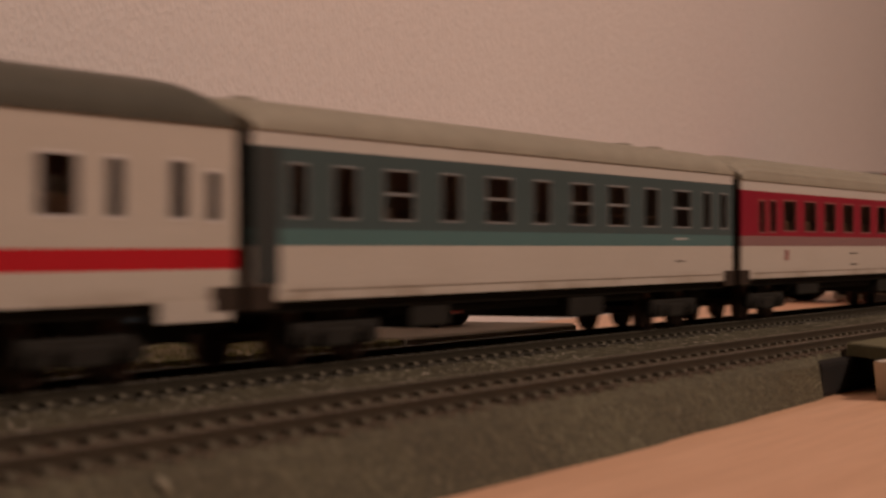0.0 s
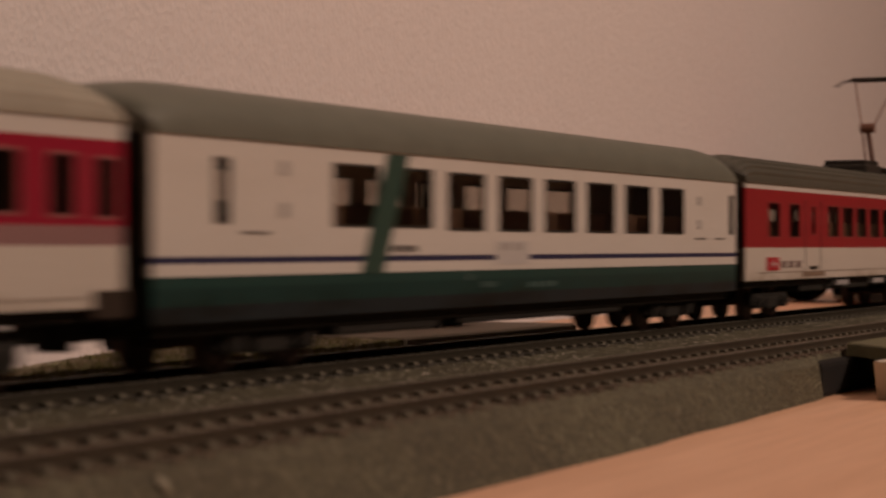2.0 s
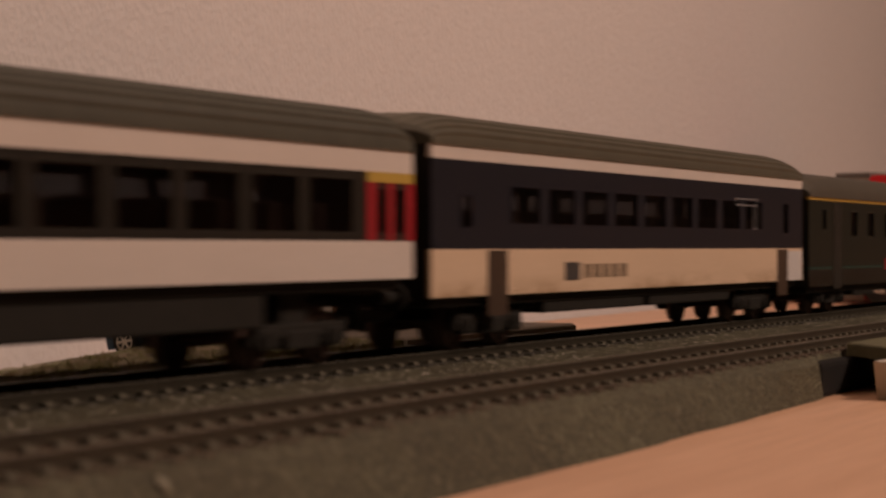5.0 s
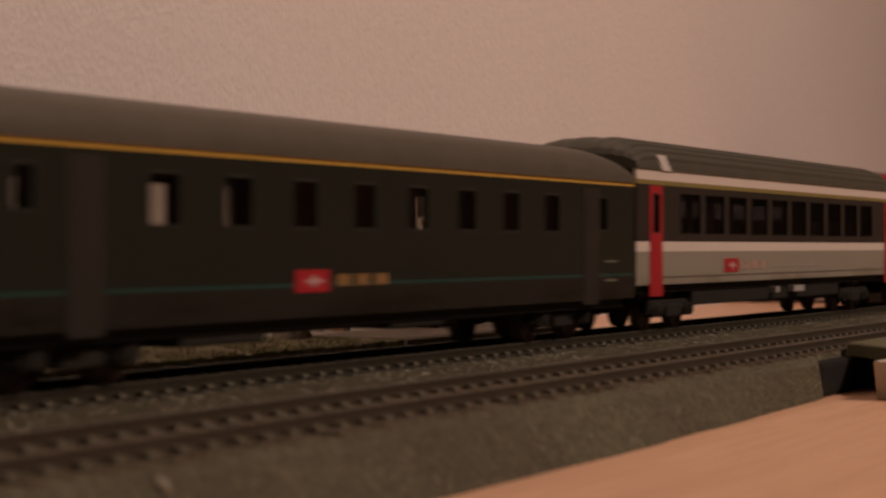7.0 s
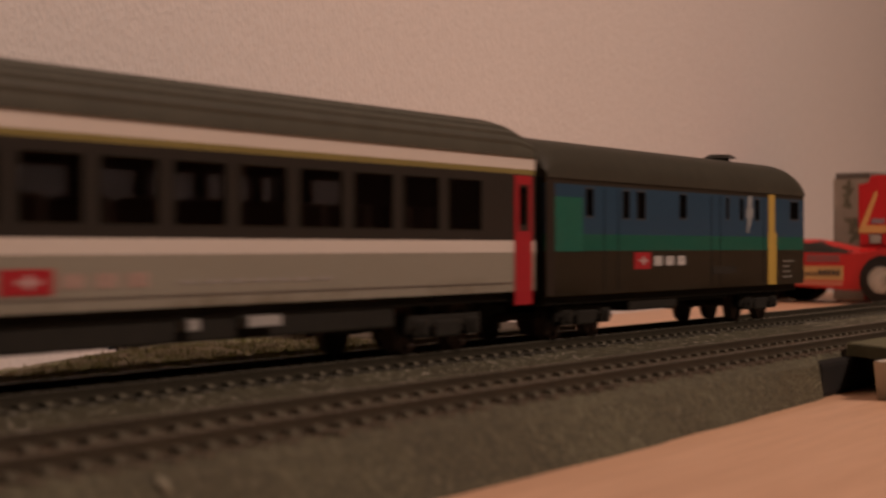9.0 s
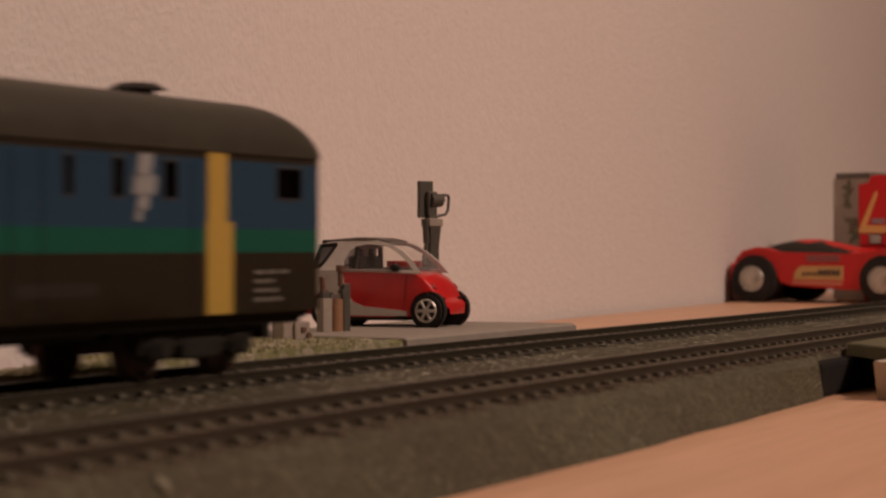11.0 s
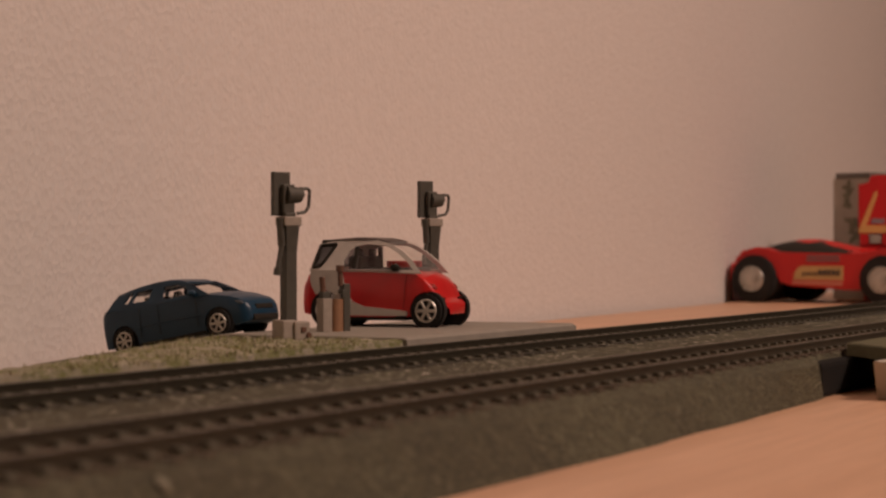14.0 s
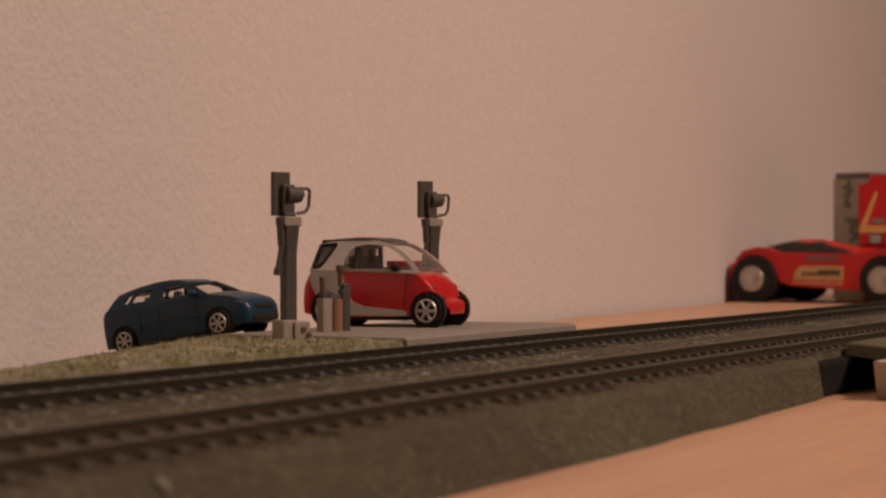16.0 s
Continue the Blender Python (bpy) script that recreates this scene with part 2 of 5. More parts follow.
def pebble():
    bm = bmesh.new()
    bmesh.ops.create_icosphere(bm, subdivisions=2, radius=1.0)
    for v in bm.verts:
        v.co *= 1 + 0.25 * noise.noise(v.co * 1.7)
        v.co = Vector((v.co.x * 0.0016, v.co.y * 0.0012, v.co.z * 0.0005))
    ob = part("stone", bm, plain("pale_stone", (0.19, 0.175, 0.12), 0.8, vary=0.3, scale=500))
    ob.matrix_world = pose(0.1978, 0.1300, 0.0075, 50, 0, 15)
    tagged(ob, "pale stone lodged in the ballast slope", "stone")


pebble()


def track(y, label, wood):
    t = thing("track", pose(0, y, RAIL), label, "track", "model tracks")
    for side in (-1, 1):
        bm = bmesh.new()
        yy = side * 0.0088
        prof = [(-0.0013, -0.0026), (0.0013, -0.0026), (0.0004, -0.0020), (0.0004, -0.0008), (0.00055, -0.0006), (0.00055, -0.00008), (0.0004, 0), (-0.0004, 0), (-0.00055, -0.00008), (-0.00055, -0.0006), (-0.0004, -0.0008), (-0.0004, -0.0020)]
        loft(bm, [[(x, yy + a, z) for a, z in prof] for x in (-3.9, 3.9)])
        bm.faces.ensure_lookup_table()
        for f in bm.faces:
            c = f.calc_center_median()
            f.material_index = 1 if c.z > -0.00012 else 0
        part("rail", bm, [RUSTY_RAIL if wood == RUSTY_SLEEPER else RAIL_SIDE, RAIL_TOP], t, "dark rail with a worn bright head")
    bm = bmesh.new()
    block(bm, -0.0013, 0.0013, -0.0150, 0.0150, -0.0048, -0.0020, 0.0003)
    for s in (-1, 1):
        for d in (-0.0019, 0.0019):
            for f in {f for v in block(bm, -0.0010, 0.0010, s * 0.0088 + d - 0.0007, s * 0.0088 + d + 0.0007, -0.0021, -0.0015) for f in v.link_faces}:
                f.material_index = 1
    first = part("sleeper", bm, [wood, CHAIR], t)
    first.location.x = 0.16
    for i in range(1, 120):
        o = new("sleeper", first.data)
        o.parent = t
        o.location.x = 0.16 + i * 0.0066
    vs, fs = [], []
    for i in list(range(-600, 0)) + list(range(120, 560)):
        x, k = 0.16 + i * 0.0066, len(vs)
        vs += [(x + a, b, c) for a in (-0.0013, 0.0013) for b in (-0.015, 0.015) for c in (-0.0048, -0.0021)]
        fs += [tuple(k + j for j in f) for f in ((0, 1, 3, 2), (4, 6, 7, 5), (0, 4, 5, 1), (2, 3, 7, 6), (1, 5, 7, 3), (0, 2, 6, 4))]
    me = bpy.data.meshes.new("far_sleepers")
    me.from_pydata(vs, [], fs)
    me.materials.append(wood)
    o = new("far_sleepers", me)
    o.parent = t
    tagged(o, kind="stuff")


track(REAR, "brown model railway track with dark sleepers in ballast", SLEEPER)
track(FRONT, "rusty brown model railway track with nothing standing on it", RUSTY_SLEEPER)


# ---- the train: every coach has its origin over the rails at its leading end ----
HALF = 16.5 * MM


def pierced(bm, y, t, x0, x1, z0, z1, holes):
    """A wall in the xz plane from y to y + t, with real openings (x0, x1, z0, z1)."""
    xs = sorted({x0, x1, *(h[0] for h in holes), *(h[1] for h in holes)})
    zs = sorted({z0, z1, *(h[2] for h in holes), *(h[3] for h in holes)})
    full = {}
    for i in range(len(xs) - 1):
        for j in range(len(zs) - 1):
            cx, cz = (xs[i] + xs[i + 1]) / 2, (zs[j] + zs[j + 1]) / 2
            full[i, j] = not any(h[0] < cx < h[1] and h[2] < cz < h[3] for h in holes)
    pts = {}

    def at(i, j, k):
        if (i, j, k) not in pts:
            pts[i, j, k] = bm.verts.new((xs[i], y + t * k, zs[j]))
        return pts[i, j, k]

    for (i, j), solid in full.items():
        if not solid:
            continue
        for k in (0, 1):
            bm.faces.new([at(i, j, k), at(i + 1, j, k), at(i + 1, j + 1, k), at(i, j + 1, k)])
        for (di, dj), (a, b) in {(-1, 0): ((i, j), (i, j + 1)), (1, 0): ((i + 1, j), (i + 1, j + 1)), (0, -1): ((i, j), (i + 1, j)), (0, 1): ((i, j + 1), (i + 1, j + 1))}.items():
            if not full.get((i + di, j + dj), False):
                bm.faces.new([at(*a, 0), at(*b, 0), at(*b, 1), at(*a, 1)])


def roof_ring(u, gut, top, ribs, over=0.4, drop=1.0):
    """The roof's outline at u, in mm, from the near gutter over the ridge to the far one."""
    pts = []
    n = 72 if ribs else 36
    for i in range(n + 1):
        a = math.pi * i / n
        c, s = -math.cos(a), math.sin(a)
        y = math.copysign(abs(c) ** 0.72, c) * (16.5 + over)
        z = gut + (top - gut) * drop * s ** 0.80
        if ribs and 4 < i < n - 4 and i % 6 in (0, 1, 2):
            y, z = y * (1 + 0.036 * ribs), z + ribs * drop
        pts.append((u * MM, y * MM, z * MM))
    return pts


def build_roof(c, length, gut, top, mat, ribs, ends, label):
    bm = bmesh.new()
    rings = []
    e = ends
    steps = [0, .06, .16, .3, .5, .72, 1]
    us = [(e * s, 1 - 0.55 * (1 - math.sqrt(max(0.0, 1 - (1 - s) ** 2)))) for s in steps]
    us += [(length - u, d) for u, d in reversed(us)]
    for u, d in us:
        rings.append(roof_ring(u, gut, top, ribs, drop=d))
    loft(bm, rings, close=True, caps=True)
    return part("roof", bm, mat, c, label, smooth=12 if ribs else 40)


MESHES = {}


def window(c, u0, u1, z0, z1, side, frame_mat, pane_mat, bar=0.0, rim=0.5):
    """One framed pane in the near (-1) or far (1) side; bar: how far up a cross bar sits."""
    w, h = u1 - u0, z1 - z0
    key = (round(w, 1), round(h, 1), frame_mat.name, pane_mat.name, bar, rim)
    if key not in MESHES:
        bm = bmesh.new()
        r = rim * MM
        W2, H2 = w / 2 * MM, h / 2 * MM
        for a in ((-W2, W2, -H2, -H2 + r), (-W2, W2, H2 - r, H2), (-W2, -W2 + r, -H2 + r, H2 - r), (W2 - r, W2, -H2 + r, H2 - r)):
            block(bm, a[0], a[1], -0.10 * MM, 0.6 * MM, a[2], a[3])
        if bar:
            zb = -H2 + 2 * H2 * bar
            block(bm, -W2 + r, W2 - r, -0.05 * MM, 0.5 * MM, zb - 0.28 * MM, zb + 0.28 * MM)
        f = bpy.data.meshes.new("window")
        bm.to_mesh(f)
        bm.free()
        f.materials.append(frame_mat)
        bm = bmesh.new()
        block(bm, -W2 + r, W2 - r, 0.25 * MM, 0.5 * MM, -H2 + r, H2 - r)
        g = bpy.data.meshes.new("pane")
        bm.to_mesh(g)
        bm.free()
        g.materials.append(pane_mat)
        MESHES[key] = f, g
    f, g = MESHES[key]
    ob = new("window", f)
    ob.parent = c
    ob.matrix_basis = pose((u0 + u1) / 2 * MM, side * HALF, (z0 + z1) / 2 * MM, 0, 0, 0 if side < 0 else 180)
    p = new("pane", g)
    p.parent = ob


def decal(c, name, u0, u1, z0, z1, mat, label="", lean=0.0, lift=0.16):
    """Thin print on the near side; lean shifts its top along the coach."""
    bm = bmesh.new()
    y0, y1 = -HALF - lift * MM, -HALF + 0.05 * MM
    ring = lambda y: [(u0 * MM, y, z0 * MM), (u1 * MM, y, z0 * MM), ((u1 + lean) * MM, y, z1 * MM), ((u0 + lean) * MM, y, z1 * MM)]
    loft(bm, [ring(y0), ring(y1)])
    return part(name, bm, mat, c, label)


def lettering(c, u0, u1, z0, z1, mat, marks):
    """A row of plain bars, as wide as the letters that cannot be read."""
    bm = bmesh.new()
    w = (u1 - u0) / marks
    for i in range(marks):
        a = u0 + w * i - (w * 0.3 * (i % 3 - 1) if marks == 9 else 0)
        block(bm, a * MM, (a + w * (0.52 if marks == 9 else 0.72)) * MM, -HALF - 0.14 * MM, -HALF + 0.05 * MM, z0 * MM, z1 * MM)
    return part("lettering", bm, mat, c)


WORN_WHITE = plain("worn_white_print", (0.46, 0.30, 0.28), 0.5, vary=0.2, scale=900)


def cross(c, u, z):
    """White bars inside a red emblem."""
    bm = bmesh.new()
    block(bm, (u - 2.6) * MM, (u + 3.6) * MM, -HALF - 0.24 * MM, -HALF, (z - 0.32) * MM, (z + 0.32) * MM)
    block(bm, (u - 0.3) * MM, (u + 1.3) * MM, -HALF - 0.26 * MM, -HALF, (z - 1.1) * MM, (z + 1.1) * MM)
    part("emblem_bars", bm, WORN_WHITE, c)


def wheel_mesh():
    """One flanged wheel, turned from its profile, its outer face towards -y; every wheel of the train shares it."""
    if "wheel" not in MESHES:
        bm = bmesh.new()
        prof = [(1.2, -0.9), (1.8, -0.5), (4.3, -0.5), (4.6, -0.95), (5.4, -0.95), (5.5, 0.75), (6.1, 0.9), (6.1, 1.4), (1.2, 1.4)]
        rings = [[(r * math.cos(a) * MM, y * MM, r * math.sin(a) * MM) for r, y in prof] for a in [k * math.pi / 14 for k in range(28)]]
        loft(bm, rings + rings[:1], caps=False)
        bmesh.ops.remove_doubles(bm, verts=bm.verts, dist=1e-7)
        bmesh.ops.recalc_face_normals(bm, faces=bm.faces)
        MESHES["wheel"] = bpy.data.meshes.new("wheel")
        bm.to_mesh(MESHES["wheel"])
        bm.free()
        MESHES["wheel"].materials.append(WHEEL)
    return MESHES["wheel"]


def bogie(c, u, skirt):
    """A four-wheeled bogie with its side frames, springs and axle boxes."""
    bm = bmesh.new()
    for s in (-1, 1):
        y = s * 11.6
        block(bm, (u - 17) * MM, (u + 17) * MM, (y - 1.0) * MM, (y + 1.0) * MM, 5.6 * MM, 8.2 * MM, 0.4 * MM)
        block(bm, (u - 6) * MM, (u + 6) * MM, (y - 1.5) * MM, (y + 1.5) * MM, 3.4 * MM, 7.0 * MM, 0.5 * MM)
        for k in (-12.5, 12.5):
            block(bm, (u + k - 3) * MM, (u + k + 3) * MM, (y - 1.6) * MM, (y + 1.2) * MM, 3.6 * MM, 7.4 * MM, 0.5 * MM)
            disc(bm, ((u + k) * MM, (y + s * 1.6) * MM, 5.5 * MM), (0, 1, 0), 1.6 * MM, 1.2 * MM, 12)
            for q in (-4.3, 4.3):
                disc(bm, ((u + k + q) * MM, y * MM, 6.6 * MM), (0, 0, 1), 0.9 * MM, 4.2 * MM, 8)
    block(bm, (u - 5) * MM, (u + 5) * MM, -11 * MM, 11 * MM, 6 * MM, (skirt - 0.4) * MM, 0.5 * MM)
    b = part("bogie", bm, UNDER, c)
    for k in (-12.5, 12.5):
        for s in (-1, 1):
            w = new("wheel", wheel_mesh())
            w.parent = b
            w.matrix_basis = pose((u + k) * MM, s * 8.3 * MM, 5.5 * MM, 0, 0, 0 if s < 0 else 180)
        bm = bmesh.new()
        rod(bm, ((u + k) * MM, -7.2 * MM, 5.5 * MM), ((u + k) * MM, 7.2 * MM, 5.5 * MM), 1.0 * MM)
        part("axle", bm, WHEEL, b, smooth=40)


def underframe(c, length, skirt, boxes, low):
    bm = bmesh.new()
    block(bm, 3 * MM, (length - 3) * MM, -14.6 * MM, 14.6 * MM, (skirt - 2.2) * MM, (skirt + 0.6) * MM, 0.4 * MM)
    block(bm, 62 * MM, (length - 62) * MM, -12 * MM, 12 * MM, low * MM, (skirt - 2) * MM, 0.8 * MM)
    part("underframe", bm, UNDER, c)
    for u0, u1, z0 in boxes:
        bm = bmesh.new()
        block(bm, u0 * MM, u1 * MM, -14.2 * MM, 14.2 * MM, z0 * MM, (skirt - 1.8) * MM, 0.5 * MM)
        part("equipment_box", bm, UNDER, c)
    for u, s in ((-1.5, -1), (length + 1.5, 1)):
        for y in (-10, 10):
            bm = bmesh.new()
            rod(bm, ((u - s * 4) * MM, y * MM, 12 * MM), ((u + s * 2) * MM, y * MM, 12 * MM), 1.3 * MM, 12)
            disc(bm, ((u + s * 2.4) * MM, y * MM, 12 * MM), (1, 0, 0), 2.9 * MM, 0.8 * MM, 20)
            part("buffer", bm, UNDER, c, smooth=40)
        bm = bmesh.new()
        block(bm, min(u - s * 14, u + s * 3.4) * MM, max(u - s * 14, u + s * 3.4) * MM, -1.6 * MM, 1.6 * MM, 6.6 * MM, 9.2 * MM, 0.4 * MM)
        block(bm, (u + s * 3.4 - 1.2) * MM, (u + s * 3.4 + 1.2) * MM, -3 * MM, 3 * MM, 5.2 * MM, 10.4 * MM, 0.4 * MM)
        part("coupling", bm, UNDER, c)


def coach(left, length, label, bands, gut, top, skirt, windows, roof_mat, ribs=0.0, ends=9, doors=(), frame_mat=WHITE, pane=GLASS, bar=0.0,
          seats="open", boxes=(), low=8.5, body_ends=(0.0, 0.0), bogies=38, rim=0.5, roof_label="grey roof", wide=4.2, lower=None):
    """A coach whose leading end stands at `left` mm along the train. windows: (u0, u1, z0, z1); doors likewise, with a colour."""
    c = thing("railway_coach", pose(left * MM, REAR, RAIL), label, "railway coach", "coaches of the train")
    paint = livery(label.split()[0] + "_coach_paint", bands)
    bm = bmesh.new()
    holes = [tuple(v * MM for v in w[:4]) for w in windows]
    pierced(bm, -HALF, 0.9 * MM, 0, length * MM, skirt * MM, gut * MM, holes)
    part("side_wall", bm, paint, c)
    bm = bmesh.new()
    pierced(bm, HALF - 0.9 * MM, 0.9 * MM, 0, length * MM, skirt * MM, gut * MM, holes)
    part("side_wall", bm, paint, c)
    for u0, u1 in ((0.02, 0.9), (length - 0.9, length - 0.02)):
        bm = bmesh.new()
        block(bm, u0 * MM, u1 * MM, -HALF + 0.9 * MM, HALF - 0.9 * MM, skirt * MM, gut * MM)
        part("end_wall", bm, UNDER, c)
    for u0, u1 in ((-wide, 0.0), (length, length + wide)):
        bm = bmesh.new()
        for i in range(4):
            a = u0 + (u1 - u0) * i / 4
            g = 0.5 if i % 2 else 0.0
            block(bm, (a - 0.2) * MM, (a + (u1 - u0) / 4 + 0.1) * MM, (-9.4 + g) * MM, (9.4 - g) * MM, 12.5 * MM, (gut - 1.5 - g) * MM, 0.3 * MM)
        part("gangway_bellows", bm, BELLOWS, c)
    build_roof(c, length, gut, top, roof_mat, ribs, ends, roof_label)
    for side in (-1, 1):
        for w in windows:
            window(c, *w[:4], side, w[5] if len(w) > 5 else frame_mat, w[4] if len(w) > 4 else pane, w[6] if len(w) > 6 else bar, rim)
    bm = bmesh.new()
    block(bm, MM, (length - 1) * MM, -HALF + MM, HALF - MM, (skirt + 0.8) * MM, (skirt + 1.8) * MM)
    part("floor_plate", bm, SEAT, c)
    if seats == "compartment":
        bm = bmesh.new()
        block(bm, 24 * MM, (length - 24) * MM, 3 * MM, 3.8 * MM, (skirt + 1.8) * MM, (gut - 0.5) * MM)
        part("corridor_wall", bm, SEAT, c)
    if seats == "none":
        for u in (0.536, 0.924):
            bm = bmesh.new()
            block(bm, length * u * MM, (length * u + 0.8) * MM, -15 * MM, 15 * MM, (skirt + 1.8) * MM, (gut - 0.5) * MM)
            part("bulkhead", bm, SEAT, c)
    else:
        u = 32.0
        while u < length - 32:
            for s in (-1, 1):
                bm = bmesh.new()
                block(bm, (u - 1.2) * MM, (u + 1.2) * MM, min(s * 3.9, s * 14) * MM, max(s * 3.9, s * 14) * MM, (skirt + 1.8) * MM, 30.5 * MM, 0.6 * MM)
                block(bm, (u - 6) * MM, (u + 6) * MM, min(s * 4.2, s * 13.8) * MM, max(s * 4.2, s * 13.8) * MM, (skirt + 1.8) * MM, 22 * MM, 0.6 * MM)
                part("seat", bm, SEAT, c)
            u += 23.4 if seats == "compartment" else 17.5
    underframe(c, length, skirt, boxes, low)
    for u in (bogies, length - bogies):
        bogie(c, u, skirt)
    for u0, u1, z0, z1, mat in doors:
        d = decal(c, "door", u0, u1, z0, z1, mat, lift=0.18)
        bm = bmesh.new()
        rod(bm, ((u0 + 1.2) * MM, -HALF - 0.5 * MM, (z0 + 8) * MM), ((u0 + 1.2) * MM, -HALF - 0.5 * MM, (z0 + 14) * MM), 0.22 * MM)
        part("door_handle", bm, CHROME, d)
    return c


GREY_ROOF = plain("light_grey_roof", (0.285, 0.268, 0.205), 0.65, vary=0.2, scale=200)
DARK_ROOF = plain("dark_grey_roof", (0.066, 0.064, 0.045), 0.6, vary=0.25, scale=200)
VAN_ROOF = plain("dark_olive_roof", (0.046, 0.043, 0.030), 0.55, vary=0.25, scale=200)
GREEN_ROOF = plain("green_grey_roof", (0.122, 0.128, 0.096), 0.55, vary=0.2, scale=200)
BROWN_ROOF = plain("brown_grey_roof", (0.080, 0.071, 0.052), 0.5, vary=0.2, scale=200)
WHT = (0.465, 0.445, 0.395)
OFFWHITE = (0.50, 0.475, 0.415)
PNK = (0.57, 0.515, 0.45)
CRM = (0.455, 0.42, 0.355)


def row(first, step, count, width, z0, z1):
    return [(first + i * step, first + i * step + width, z0, z1) for i in range(count)]


# 1 white coach with a red stripe
C1 = coach(403.3 - 266, 266, "white intercity coach with a red waist stripe and dark roof",
           [(0, CRM), (18.5, (0.40, 0.012, 0.020)), (21.9, CRM)], 42.6, 50.8, 13.2,
           [(4.6, 9.6, 26.3, 35.3), (14.8, 20.0, 26.6, 36.8)] + row(24, 23.2, 9, 11, 26.6, 36.8) + [(266 - 38.5, 266 - 33.2, 26.6, 36.6), (266 - 20.7, 266 - 14.8, 26.6, 36.8), (266 - 9.6, 266 - 4.7, 26.3, 35.3)],
           DARK_ROOF, seats="compartment", boxes=[(70, 110, 6), (140, 190, 7)], roof_label="dark grey roof", ends=14)
for u0, u1 in ((2, 24), (242, 264)):
    decal(C1, "skirt", u0, u1, 9.8, 13.4, plain("white_skirt", CRM, 0.45, vary=0.1, scale=700))

# 2 grey-green coach
ALU = plain("aluminium_frame", (0.28, 0.29, 0.28), 0.45, 0.3, vary=0.1, scale=900)
C2 = coach(408.9, 266.9, "grey-green and white regional coach with a teal stripe",
           [(0, CRM), (22.3, (0.075, 0.15, 0.145)), (25.5, (0.052, 0.080, 0.080)), (39.9, WHT)], 42.9, 49.3, 12.6,
           [(u0, u1, 27.3, 37.5, GLASS, ALU, 0.52 if u1 - u0 > 13 else 0.0) for u0, u1 in
            ((12.3, 19.5), (29.1, 38.8), (49.6, 63.0), (74.9, 84.6), (97.0, 111.2), (122.6, 133.0), (145.0, 158.3), (169.0, 182.5), (194.2, 205.0), (217.0, 230.4), (240.5, 247.6), (255.2, 261.7))],
           GREY_ROOF, rim=0.4, seats="compartment",
           boxes=[(66, 84, 6), (150, 172, 5.5)], roof_label="light grey roof with small vents", ends=11)
# 3 red coach
C3 = coach(683.8, 266.5, "crimson and cream coach with a mauve waist stripe",
           [(0, CRM), (22.3, (0.22, 0.125, 0.118)), (25.4, (0.23, 0.009, 0.026)), (38.8, WHT)], 41.9, 49.6, 12.8,
           [(17.0, 23.4, 26.3, 36.4), (27.8, 34.8, 26.5, 36.6)] + row(41.8, 23.05, 9, 14.2, 26.9, 36.9) + [(246.8, 254.0, 26.7, 36.7), (258.8, 265.0, 26.5, 36.4)],
           GREY_ROOF, frame_mat=plain("red_frame", (0.24, 0.085, 0.080), 0.4, vary=0.1, scale=900), seats="compartment",
           boxes=[(66, 90, 7), (168, 186, 6)], roof_label="ribbed light grey roof", ribs=0.16, ends=16)
lettering(C3, 43.8, 48.2, 18.1, 21.4, plain("worn_red_print", (0.36, 0.14, 0.12), 0.55, vary=0.3, scale=900), 2)
lettering(C3, 120.5, 133.8, 19.9, 20.3, DARKPRINT, 1)
lettering(C3, 120.5, 133.8, 16.2, 16.6, DARKPRINT, 1)
# 4 white and green coach
C4 = coach(958.5, 301, "white and dark green coach with a thin blue stripe",
           [(0, (0.012, 0.018, 0.020)), (12.2, (0.008, 0.032, 0.028)), (15.4, (0.013, 0.043, 0.036)), (17.3, OFFWHITE), (19.4, (0.022, 0.024, 0.060)), (20.4, OFFWHITE)], 40.8, 50.5, 9.6,
           [(18.8, 23.6, 26.2, 37.6), (60.2, 79, 26.0, 38.0), (81.0, 102.2, 26.0, 38.0)] + row(109.4, 25.65, 6, 18.4, 25.6, 37.8) + [(294.7, 298.5, 25.7, 37.0)],
           GREEN_ROOF, frame_mat=BLACK, boxes=[(66, 110, 5.5), (120, 215, 6)], low=7, roof_label="smooth grey-green roof", ends=18, bogies=44)
FSGREEN = plain("green_print", (0.020, 0.055, 0.040), 0.45, vary=0.15, scale=700)
decal(C4, "slanted_band", 71.2, 80.5, 17.3, 40.4, FSGREEN, "dark green slanted band", lean=11)
for a in (266, 282.5):
    lettering(C4, a, a + 9, 24.3, 24.8, DARKPRINT, 2)
for a, z in ((267.5, 27), (267.5, 33.5), (41, 27.5), (41, 35)):
    lettering(C4, a, a + 3.4, z, z + 2.6, plain("grey_notice", (0.33, 0.31, 0.28), 0.6, scale=700), 1)
lettering(C4, 28, 38, 24.5, 25.0, DARKPRINT, 2)
lettering(C4, 84, 96, 21.3, 22.6, DARKPRINT, 3)
decal(C4, "repair_panel", 133.5, 151.5, 18.4, 23.6, plain("off_white_panel", (0.44, 0.42, 0.38), 0.6, vary=0.1, scale=600), "off-white repaired panel across the stripe", lift=0.1)
lettering(C4, 136, 150, 21.5, 23.2, plain("pale_print", (0.38, 0.36, 0.32), 0.6, scale=700), 2)
